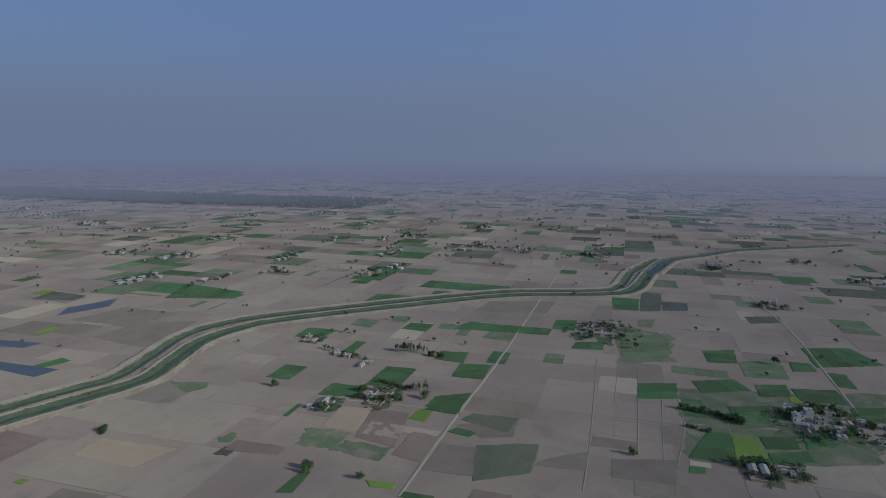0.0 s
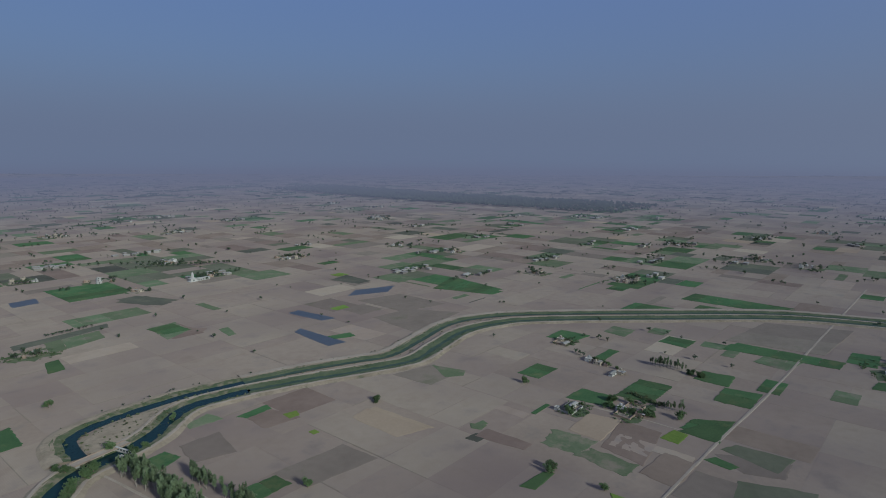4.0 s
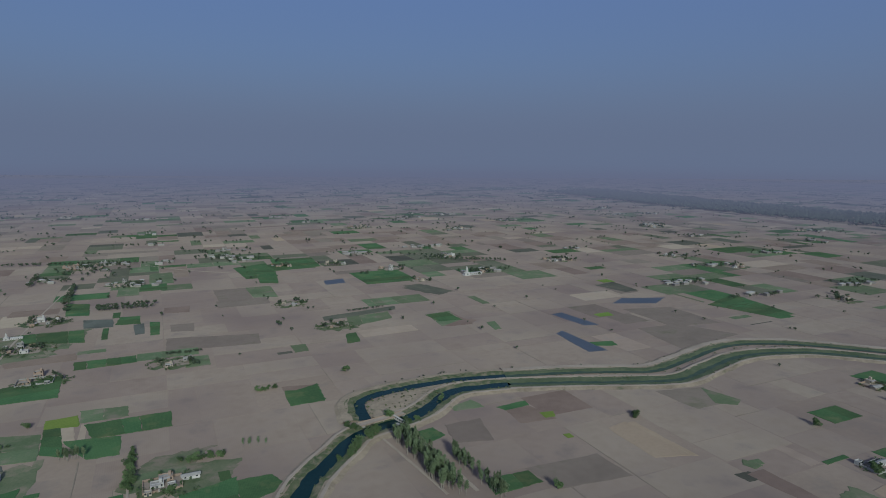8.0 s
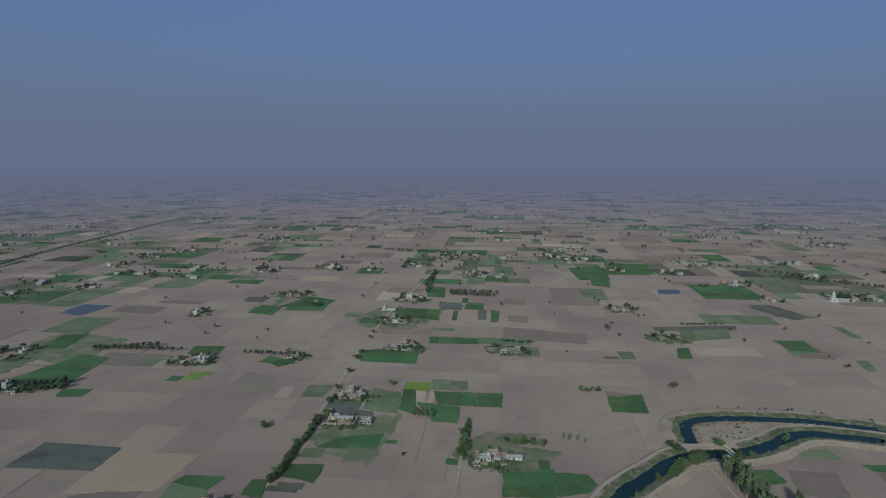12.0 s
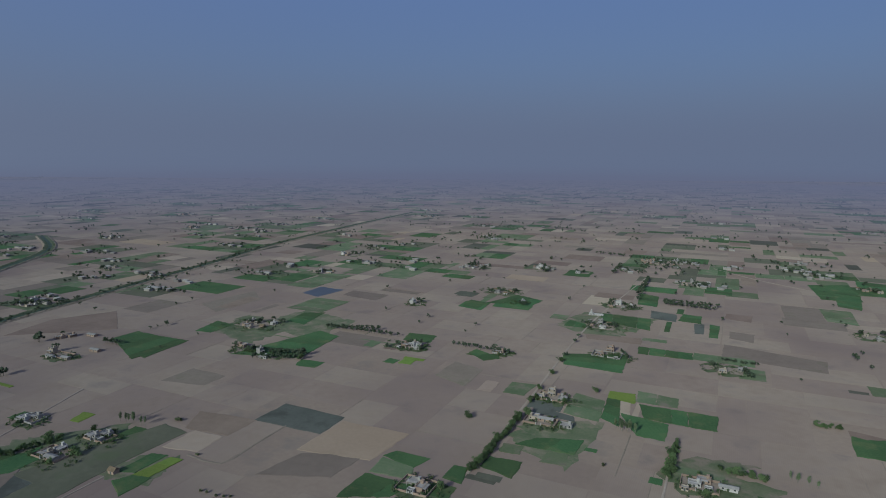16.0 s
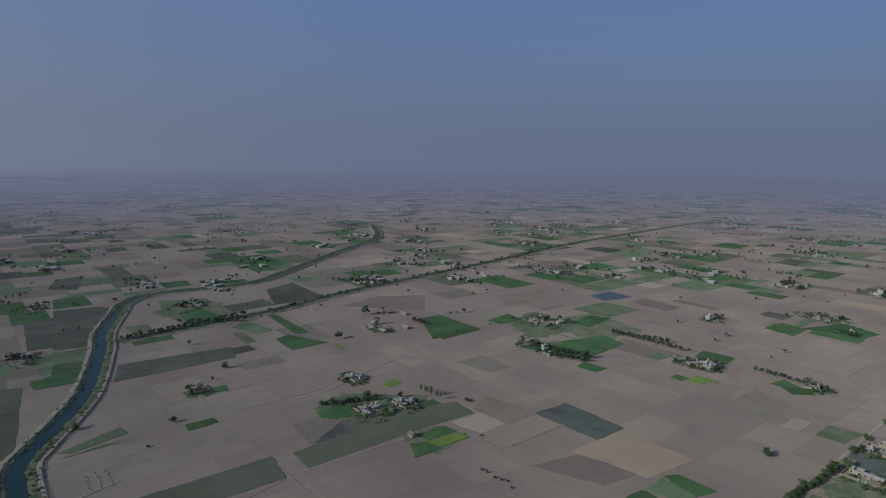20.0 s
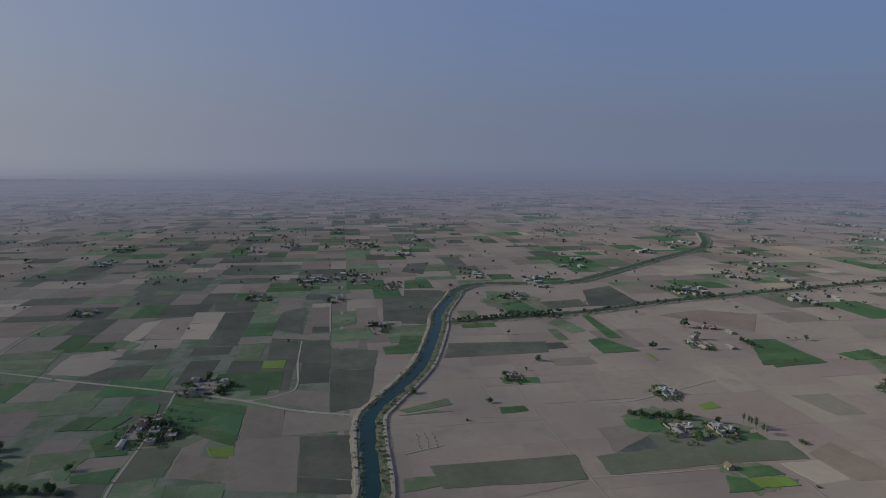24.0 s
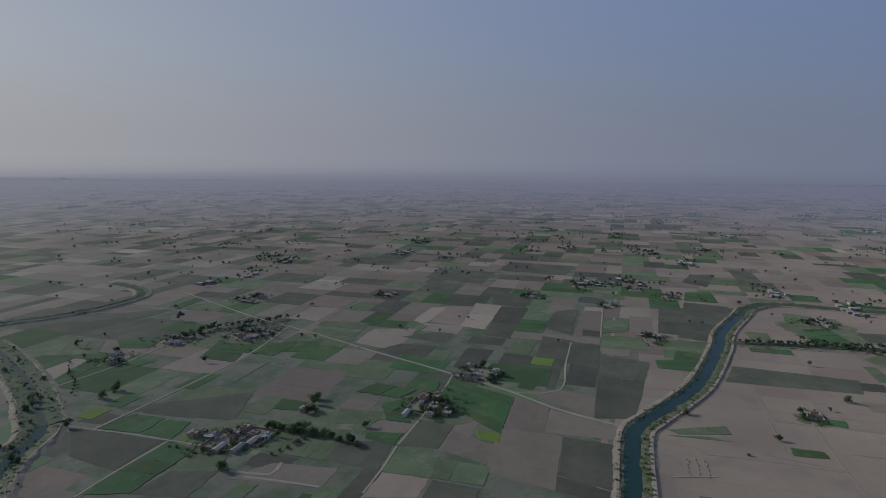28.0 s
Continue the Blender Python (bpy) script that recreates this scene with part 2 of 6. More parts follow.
WALLS = [mat(n, a, b, 0.3, 3.0, spread=0.12, local=True) for n, a, b in (
    ("whitewashed_wall", (0.36, 0.345, 0.32), (0.5, 0.485, 0.46)), ("mud_brick_wall", (0.25, 0.18, 0.135), (0.35, 0.27, 0.21)),
    ("grey_plaster_wall", (0.25, 0.238, 0.222), (0.36, 0.345, 0.32)), ("cream_wall", (0.3, 0.255, 0.2), (0.41, 0.355, 0.285)))]
ROOF = mat("concrete_roof", (0.22, 0.205, 0.19), (0.38, 0.355, 0.33), 0.4, 2.5, spread=0.2, local=True)
TIN = mat("tin_sheet", (0.21, 0.2, 0.185), (0.33, 0.315, 0.29), 0.3, 2.0, rough=0.9, spread=0.2, local=True, rows=6, spec=0.1)
THATCH = mat("thatch", (0.12, 0.09, 0.055), (0.22, 0.17, 0.11), 0.6, 4.0, spread=0.15, local=True)
WOOD = mat("dark_painted_wood", (0.05, 0.06, 0.06), (0.1, 0.11, 0.11), 1.0, 6.0, rough=0.6, local=True)
GLASS = mat("dark_window", (0.015, 0.018, 0.022), (0.03, 0.034, 0.04), 1.0, 4.0, rough=0.15, spec=0.5, local=True)
BRICK = mat("brick_boundary", (0.25, 0.18, 0.135), (0.35, 0.27, 0.21), 0.5, 4.0, spread=0.15)
# far walls duller than near ones: haze's low contrast put into the colour
FARWALL = mat("haze_dulled_far_wall", (0.2, 0.18, 0.16), (0.33, 0.31, 0.285), 0.1, 2.0, spread=0.35, island=True)
FARROOF = mat("far_house_roof", (0.23, 0.215, 0.2), (0.38, 0.36, 0.34), 0.1, 2.0, spread=0.3, island=True)
YARD = mat("beaten_earth_yard", (0.2, 0.163, 0.128), (0.29, 0.24, 0.195), 0.1, 0.8, bump=0.2)


# ---- helpers for meshes ----
def mesh_of(name, verts, faces, material):
    me = bpy.data.meshes.new(name)
    me.from_pydata(verts, [], faces)
    me.materials.append(material)
    return me


def part(name, me, parent, label=""):
    ob = new(name, me)
    ob.parent = parent
    return tagged(ob, label)


def box(v, f, x0, y0, z0, x1, y1, z1):
    k = len(v)
    v += [(x0, y0, z0), (x1, y0, z0), (x1, y1, z0), (x0, y1, z0), (x0, y0, z1), (x1, y0, z1), (x1, y1, z1), (x0, y1, z1)]
    f += [(k + 3, k + 2, k + 1, k), (k + 4, k + 5, k + 6, k + 7), (k, k + 1, k + 5, k + 4), (k + 1, k + 2, k + 6, k + 5), (k + 2, k + 3, k + 7, k + 6), (k + 3, k, k + 4, k + 7)]


def boxes(name, material, *sizes):
    v, f = [], []
    for s in sizes:
        box(v, f, *s)
    return mesh_of(name, v, f, material)


def curve_through(points, step=12.0):
    """Points every few metres along a smooth line through the given ones."""
    p = [np.array(q, float) for q in points]
    p = [2 * p[0] - p[1]] + p + [2 * p[-1] - p[-2]]
    out = []
    for a, b, c, d in zip(p, p[1:], p[2:], p[3:]):
        n = max(2, int(np.linalg.norm(c - b) / step))
        for i in range(n):
            t = i / n
            out.append(0.5 * (2 * b + (c - a) * t + (2 * a - 5 * b + 4 * c - d) * t * t + (3 * b - a - 3 * c + d) * t ** 3))
    out.append(p[-2])
    return np.array(out)


def sweep(name, line, profile, material, parent, label="", ragged=0.0, seed=1):
    """A strip along the line: profile holds (metres to the left, height), ragged shifts its edges in and out."""
    rng = random.Random(seed)
    d = np.gradient(line, axis=0)
    d /= np.linalg.norm(d, axis=1)[:, None]
    left = np.stack([-d[:, 1], d[:, 0]], 1)
    v, f, m = [], [], len(profile)
    for i, (p, q) in enumerate(zip(line, left)):
        for o, z in profile:
            s = o + rng.uniform(-ragged, ragged)
            v.append((p[0] + q[0] * s, p[1] + q[1] * s, z + rng.uniform(-ragged, ragged) * 0.1))
        if i:
            for j in range(m - 1):
                a = (i - 1) * m + j
                f.append((a, a + m, a + m + 1, a + 1))
    me = mesh_of(name, v, f, material)
    if v and (me.polygons[0].normal.z < 0):
        me.flip_normals()
    return part(name, me, parent, label)


LIFT = {"olive": 0.06, "weedy": -0.04, "tan": 0.05, "pale": 0.055, "orange": 0.06, "brown": 0.06, "dark": 0.05, "grey": 0.055, "dull": 0.12, "green": 0.2, "lime": 0.22, "wet": 0.05, "pond": 0.05}


def slab(v, f, x0, y0, x1, y1, top, rng, n=3, shift=0.8, ragged=0.0):
    """A plot of land: an uneven top on low sides, its corners a little off square."""
    k = len(v)
    c = [(rng.uniform(-shift, shift), rng.uniform(-shift, shift)) for _ in range(4)]
    for j in range(n + 1):
        for i in range(n + 1):
            s, t = i / n, j / n
            dx = (c[0][0] * (1 - s) + c[1][0] * s) * (1 - t) + (c[2][0] * (1 - s) + c[3][0] * s) * t
            dy = (c[0][1] * (1 - s) + c[1][1] * s) * (1 - t) + (c[2][1] * (1 - s) + c[3][1] * s) * t
            dx, dy = dx + rng.uniform(-ragged, ragged), dy + rng.uniform(-ragged, ragged)
            v.append((x0 + (x1 - x0) * s + dx, y0 + (y1 - y0) * t + dy, top + rng.uniform(-1, 1) * (0.03 if top > 0.24 else 0.008)))
    for j in range(n):
        for i in range(n):
            a = k + j * (n + 1) + i
            f.append((a, a + 1, a + n + 2, a + n + 1))
    rim = [k + i for i in range(n)] + [k + n + j * (n + 1) for j in range(n)] + [k + (n + 1) ** 2 - 1 - i for i in range(n)] + [k + n * (n + 1) - j * (n + 1) for j in range(n)]
    base = len(v)
    v += [(v[r][0], v[r][1], -0.05) for r in rim]
    for i in range(len(rim)):
        j = (i + 1) % len(rim)
        f.append((rim[i], base + i, base + j, rim[j]))


FIELD_WORDS = {"olive": ("dark olive fallow field with thin weeds", "fallow field"), "weedy": ("weedy patchy ground with thin grass", "fallow field"), "tan": ("bare tan field of dry levelled soil", "bare field"), "pale": ("pale dry stubble field", "stubble field"), "orange": ("sandy orange-tan stubble field", "stubble field"),
               "brown": ("brown ploughed field", "ploughed field"), "grey": ("grey-brown fallow field", "fallow field"), "dark": ("dark damp ploughed field", "ploughed field"), "green": ("dense green wheat field", "crop field"),
               "dull": ("thin dull green crop field on bare soil", "crop field"), "lime": ("bright yellow-green fodder field", "crop field"), "wet": ("grey waterlogged field", "wet field"), "pond": ("shallow blue flooded field", "flooded field")}
FIELD_NAME = {"olive": "fallow_field", "weedy": "weedy_field", "green": "wheat_field", "dull": "crop_field", "lime": "fodder_field", "pond": "flooded_field", "wet": "wet_field", "dark": "ploughed_field", "brown": "ploughed_field", "grey": "fallow_field", "tan": "bare_field", "pale": "stubble_field", "orange": "stubble_field"}
taken = []
field_count = [0]


def field(kind, x0, y0, x1, y1):
    """One field between two opposite corners, slightly above the plots around it."""
    x0, x1, y0, y1 = min(x0, x1), max(x0, x1), min(y0, y1), max(y0, y1)
    field_count[0] += 1
    v, f = [], []
    k = field_count[0]
    w, d, top, rng = x1 - x0, y1 - y0, LIFT[kind] + 0.05 + 0.005 * (k % 17), random.Random(k)
    if kind in ("green", "dull", "lime") and min(w, d) > 16 and k % 4:
        n = max(2, min(6, int(max(w, d) / rng.uniform(9, 16))))
        cuts = [0] + [(i + rng.uniform(-0.3, 0.3)) / n for i in range(1, n)] + [1]
        for a, b in zip(cuts, cuts[1:]):
            q = (x0 + w * a + 0.12, y0, x0 + w * b - 0.12, y1) if w > d else (x0, y0 + d * a + 0.12, x1, y0 + d * b - 0.12)
            slab(v, f, *q, top + rng.uniform(0, 0.02), rng, 6, 0.25, 0.3)
    else:
        slab(v, f, x0, y0, x1, y1, top, rng, 8, 1.2 if min(w, d) > 12 else 0.3, 0.5 if min(w, d) > 8 else 0.1)
    taken.append((x0, y0, x1, y1))
    return tagged(new(FIELD_NAME[kind], mesh_of(FIELD_NAME[kind], v, f, PLOT[kind])), *FIELD_WORDS[kind], "fields of the plain")


quads = []


def covered(x, y):
    """Whether a four-cornered field lies at the place."""
    return math.hypot(x, y) < 1300 and any(min(c[0] for c in q) < x < max(c[0] for c in q) and all((b[0] - a[0]) * (y - a[1]) >= (b[1] - a[1]) * (x - a[0]) for a, b in zip(q, q[1:] + q[:1])) for q in quads)


def quad_field(kind, a, b, c, d):
    """One field between four corners, counter-clockwise; crops are sown in strips along its longer side."""
    field_count[0] += 1
    k = field_count[0]
    rng, top = random.Random(k), LIFT[kind] + 0.1 + 0.004 * (k % 25)
    pa, pb, pc, pd = [np.array(p, float) for p in (a, b, c, d)]
    if np.linalg.norm(pb - pa) < np.linalg.norm(pc - pb):
        pa, pb, pc, pd = pb, pc, pd, pa
    long, deep = np.linalg.norm(pb - pa), np.linalg.norm(pc - pb)
    strips = max(1, min(7, int(long / rng.uniform(12, 20)))) if kind in ("green", "dull", "lime") else max(1, min(3, int(long / 55)))
    cuts = [0.0] + [(i + rng.uniform(-0.3, 0.3)) / strips for i in range(1, strips)] + [1.0]
    rag, v, f, n = min(0.7, deep * 0.03), [], [], 6
    if kind == "weedy":
        rag, n = min(5.0, deep * 0.09), 9
    for s0, s1 in zip(cuts, cuts[1:]):
        s0, s1 = s0 + (0.12 / long if s0 else 0), s1 - (0.12 / long if s1 < 1 else 0)
        k0, z = len(v), top + rng.uniform(0, 0.03)
        for j in range(n + 1):
            for i in range(n + 1):
                s, t = s0 + (s1 - s0) * i / n, j / n
                p = (pa * (1 - s) + pb * s) * (1 - t) + (pd * (1 - s) + pc * s) * t
                v.append((p[0] + rng.uniform(-rag, rag), p[1] + rng.uniform(-rag, rag), z + rng.uniform(-0.008, 0.008)))
        for j in range(n):
            for i in range(n):
                q = k0 + j * (n + 1) + i
                f.append((q, q + 1, q + n + 2, q + n + 1))
        rim = [k0 + i for i in range(n)] + [k0 + n + j * (n + 1) for j in range(n)] + [k0 + (n + 1) ** 2 - 1 - i for i in range(n)] + [k0 + n * (n + 1) - j * (n + 1) for j in range(n)]
        base, mid = len(v), (pa + pb + pc + pd) / 4
        for r in rim:
            out = np.array(v[r][:2]) - mid
            out = out / max(1.0, np.linalg.norm(out)) * (1.0 if strips == 1 else 0.1)
            v.append((v[r][0] + out[0], v[r][1] + out[1], -0.05))
        f += [(rim[i], base + i, base + (i + 1) % len(rim), rim[(i + 1) % len(rim)]) for i in range(len(rim))]
    quads.append([tuple(a), tuple(b), tuple(c), tuple(d)])
    return tagged(new(FIELD_NAME[kind], mesh_of(FIELD_NAME[kind], v, f, PLOT[kind])), *FIELD_WORDS[kind], "fields of the plain")


# ---- trees ----
def cone_limb(v, f, a, b, r0, r1, n=6):
    a, b = Vector(a), Vector(b)
    q = (b - a).to_track_quat("Z", "Y")
    k = len(v)
    for p, r in ((a, r0), (b, r1)):
        for i in range(n):
            v.append(tuple(p + q @ Vector((r * math.cos(i * math.tau / n), r * math.sin(i * math.tau / n), 0))))
    f += [(k + i, k + (i + 1) % n, k + n + (i + 1) % n, k + n + i) for i in range(n)]


def leaf_clump(v, f, c, r, n, size, rng):
    """Small bent leaf sprays round c, denser towards the outside."""
    for _ in range(n):
        d = Vector((rng.gauss(0, 1), rng.gauss(0, 1), rng.gauss(0, 0.85))).normalized()
        p = Vector(c) + Vector((d.x * r[0], d.y * r[1], d.z * r[2])) * rng.uniform(0.55, 1.08)
        s = size * rng.uniform(0.6, 1.3)
        q = Euler((rng.uniform(-0.9, 0.9), rng.uniform(-0.9, 0.9), rng.uniform(0, 6.3))).to_matrix()
        k = len(v)
        v += [tuple(p + q @ Vector(w) * s) for w in ((-0.5, -0.35, 0), (0.5, -0.4, 0.1), (0.45, 0.4, -0.1), (-0.45, 0.4, 0.12), (0, 0, 0.28))]
        f += [(k, k + 1, k + 4), (k + 1, k + 2, k + 4), (k + 2, k + 3, k + 4), (k + 3, k, k + 4)]


TREE_WORDS = {"shade_tree": ("dark green broad-crowned shade tree", "tree"), "eucalyptus": ("tall slender grey-green eucalyptus tree", "tree"), "bush": ("low olive-green thorny bush", "bush")}
tree_stock = {}


def tree_kind(kind, seed):
    rng = random.Random(seed * 7 + len(kind))
    tv, tf, cv, cf = [], [], [], []
    if kind == "eucalyptus":
        h = 14.0
        cone_limb(tv, tf, (0, 0, -0.3), (rng.uniform(-0.4, 0.4), 0, h * 0.55), 0.22, 0.13)
        cone_limb(tv, tf, (0, 0, h * 0.5), (rng.uniform(-0.8, 0.8), rng.uniform(-0.6, 0.6), h * 0.9), 0.13, 0.04)
        for i in range(9):
            z = h * (0.46 + 0.52 * i / 8)
            w = 2.1 * (1 - abs(i - 4) / 6) * rng.uniform(0.7, 1.2)
            c = (rng.uniform(-0.9, 0.9), rng.uniform(-0.9, 0.9), z)
            cone_limb(tv, tf, (0, 0, z - 1.2), c, 0.06, 0.02, 4)
            leaf_clump(cv, cf, c, (w, w, 1.3), 38, 0.75, rng)
    elif kind == "shade_tree":
        h = 7.5
        cone_limb(tv, tf, (0, 0, -0.3), (0.1, 0, 2.4), 0.32, 0.22)
        for i in range(12):
            a, o = rng.uniform(0, 6.3), rng.uniform(0.4, 2.8)
            c = (o * math.cos(a), o * math.sin(a), rng.uniform(1.9, 6.2) - 0.25 * o)
            cone_limb(tv, tf, (0, 0, min(2.0, c[2] - 0.4)), c, 0.14, 0.04, 5)
            r = rng.uniform(1.2, 2.0)
            leaf_clump(cv, cf, c, (r, r, r * 0.8), 34, 0.8, rng)
    else:
        for i in range(4):
            a, o = rng.uniform(0, 6.3), rng.uniform(0.2, 1.1)
            c = (o * math.cos(a), o * math.sin(a), rng.uniform(0.7, 1.6))
            cone_limb(tv, tf, (0, 0, -0.2), c, 0.07, 0.02, 4)
            leaf_clump(cv, cf, c, (0.95, 0.95, 0.75), 22, 0.55, rng)
    root = new(kind)
    root.empty_display_size = 0.5
    tagged(root, *TREE_WORDS[kind])
    part("trunk", mesh_of("trunk", tv, tf, PALEBARK if kind == "eucalyptus" else BARK), root)
    part("crown", mesh_of("crown", cv, cf, LEAF[kind]), root)
    return root


tree_rng = random.Random(5)
tree_total = [0]
far_spots = []


def tree(kind, x, y, size=1.0, group="", z=0.0):
    tree_total[0] += 1
    if math.hypot(x, y) > (520 if kind == "bush" else 600):
        far_spots.append((x, y, size * {"shade_tree": 7.0, "eucalyptus": 12.0, "bush": 2.6}[kind]))
        return None
    variant = (kind, tree_rng.randrange(5))
    s = min(size, 1.3) * tree_rng.uniform(0.75, 1.1)
    m = Matrix.LocRotScale((x, y, z), Euler((0, 0, tree_rng.uniform(0, 6.3))), None)
    if variant not in tree_stock:
        tree_stock[variant] = ob = tree_kind(*variant)
        ob.matrix_basis = m
    else:
        ob = copy_thing(tree_stock[variant], m)
    ob.scale = (s * tree_rng.uniform(0.85, 1.15), s * tree_rng.uniform(0.85, 1.15), s * tree_rng.uniform(0.85, 1.15))
    if group:
        ob["group"] = group
    return ob


def tree_row(kind, x0, y0, x1, y1, n, size=1.0, loose=2.0, group="row of trees"):
    for i in range(n):
        t = (i + tree_rng.uniform(0.2, 0.8)) / n
        tree(kind, x0 + (x1 - x0) * t + tree_rng.gauss(0, loose * 0.5), y0 + (y1 - y0) * t + tree_rng.gauss(0, loose * 0.5), size, group)


# ---- houses ----
house_stock = {}
HOUSE_WORDS = {"flat": ("flat-roofed single-storey farmhouse with plastered walls and a parapet", "house"), "double": ("two-storey flat-roofed farmhouse with a roof stair cabin", "house"),
               "shed": ("long low cattle shed under a pitched tin roof", "shed"), "hut": ("small brick hut with a flat roof slab", "hut"), "thatched": ("low mud hut under a thatched roof", "hut")}


def house_kind(kind, seed, plain=False):
    rng = random.Random(seed * 13 + len(kind))
    root = tagged(new({"flat": "farmhouse", "double": "farmhouse", "shed": "cattle_shed", "hut": "hut", "thatched": "thatched_hut"}[kind]), *HOUSE_WORDS[kind])
    wallmat = WALLS[(seed + (1 if kind in ("hut", "thatched") else 0)) % 4]
    w, d, h = {"flat": (8.5, 4.8, 3.0), "double": (7, 5.5, 5.6), "shed": (12, 4.2, 2.3), "hut": (4.2, 3.5, 2.5), "thatched": (6, 4, 2.2)}[kind]
    w, d = w * rng.uniform(0.8, 1.15), d * rng.uniform(0.85, 1.1)
    a, b, t = w / 2, d / 2, 0.25
    part("wall", boxes("wall", wallmat, (-a, -b, -0.2, a, -b + t, h), (-a, b - t, -0.2, a, b, h), (-a, -b + t, -0.2, -a + t, b - t, h), (a - t, -b + t, -0.2, a, b - t, h)), root)
    if kind in ("shed", "thatched"):
        o, rise = 0.5, 0.7 if kind == "shed" else 1.6
        v = [(-a - o, -b - o, h - 0.1), (a + o, -b - o, h - 0.1), (a + o, 0, h + rise), (-a - o, 0, h + rise), (a + o, b + o, h - 0.1), (-a - o, b + o, h - 0.1)]
        v += [(x, y, z + 0.12) for x, y, z in v]
        f = [(0, 3, 2, 1), (3, 5, 4, 2), (6, 7, 8, 9), (9, 8, 10, 11), (0, 1, 7, 6), (4, 5, 11, 10), (1, 2, 8, 7), (2, 4, 10, 8), (3, 0, 6, 9), (5, 3, 9, 11)]
        part("roof", mesh_of("roof", v, f, TIN if kind == "shed" else THATCH), root)
        for x in (-a, a - t):
            part("gable", mesh_of("gable", [(x, -b, h), (x, b, h), (x, 0, h + rise - 0.1), (x + t, -b, h), (x + t, b, h), (x + t, 0, h + rise - 0.1)], [(0, 2, 1), (3, 4, 5), (0, 3, 5, 2), (1, 2, 5, 4)], wallmat), root)
    else:
        part("roof", boxes("roof", ROOF, (-a + t, -b + t, h - 0.75, a - t, b - t, h - 0.5)), root)
        part("coping", boxes("coping", wallmat, (-a - 0.08, -b - 0.08, h, a + 0.08, -b + 0.3, h + 0.1), (-a - 0.08, b - 0.3, h, a + 0.08, b + 0.08, h + 0.1), (-a - 0.08, -b + 0.3, h, -a + 0.3, b - 0.3, h + 0.1), (a - 0.3, -b + 0.3, h, a + 0.08, b - 0.3, h + 0.1)), root)
    if kind in ("flat", "double"):
        part("stair_cabin", boxes("stair_cabin", wallmat, (a * 0.35, -b * 0.2, h - 0.5, a * 0.75, b * 0.6, h + 1.6), (a * 0.32, -b * 0.25, h + 1.6, a * 0.78, b * 0.65, h + 1.75)), root)
        part("veranda_roof", boxes("veranda_roof", ROOF, (-a, -b - 2.2, 2.75, a * 0.6, -b - 0.01, 2.95)), root)
        for x in () if plain else (-a + 0.2, -a * 0.3, a * 0.55):
            part("veranda_post", boxes("veranda_post", wallmat, (x - 0.14, -b - 2.15, -0.2, x + 0.14, -b - 1.87, 2.75)), root)
    part("door", boxes("door", WOOD, (-0.55, -b - 0.04, 0, 0.55, -b + 0.02, 2.05)), root)
    if kind != "thatched":
        for z in ((1.1, 4.4) if kind == "double" else (1.1,)):
            for x in (-a * 0.6, a * 0.65):
                for side in (1,) if plain else (-1, 1):
                    part("window", boxes("window", GLASS, (x - 0.55, side * b - 0.04, z, x + 0.55, side * b + 0.04, z + 1.2)), root)
    return root


house_rng = random.Random(11)


def house(kind, x, y, turn=0.0, group="village houses"):
    variant = (kind, house_rng.randrange(4), math.hypot(x, y) > 800)
    m = pose(x, y, 0.15, 0, 0, turn)
    if variant not in house_stock:
        house_stock[variant] = ob = house_kind(*variant)
        ob.matrix_basis = m
    else:
        ob = copy_thing(house_stock[variant], m)
    ob["group"] = group
    return ob


garden_spots = []


def garden(x, y, a, b, seed):
    """Rough green ground with an uneven edge round a farmstead."""
    garden_spots.append((x, y, a, b))
    rng = random.Random(seed)
    v, f, n = [(x, y, 0.2)], [], 22
    for k, z in ((0.6, 0.215), (1.0, 0.2), (1.02, -0.05)):
        edge = random.Random(seed + 1)
        for i in range(n):
            t = i * math.tau / n
            q = k * edge.uniform(0.5, 1.15) / max(abs(math.cos(t)), abs(math.sin(t))) ** 0.7
            v.append((x + a * q * math.cos(t), y + b * q * math.sin(t), z))
    for i in range(n):
        j = (i + 1) % n
        f += [(0, 1 + i, 1 + j), (1 + i, 1 + n + i, 1 + n + j, 1 + j), (1 + n + i, 1 + 2 * n + i, 1 + 2 * n + j, 1 + n + j)]
    tagged(new("garden", mesh_of("garden", v, f, GARDEN)), "weedy green garden ground round a farmstead", "garden", "farm gardens")


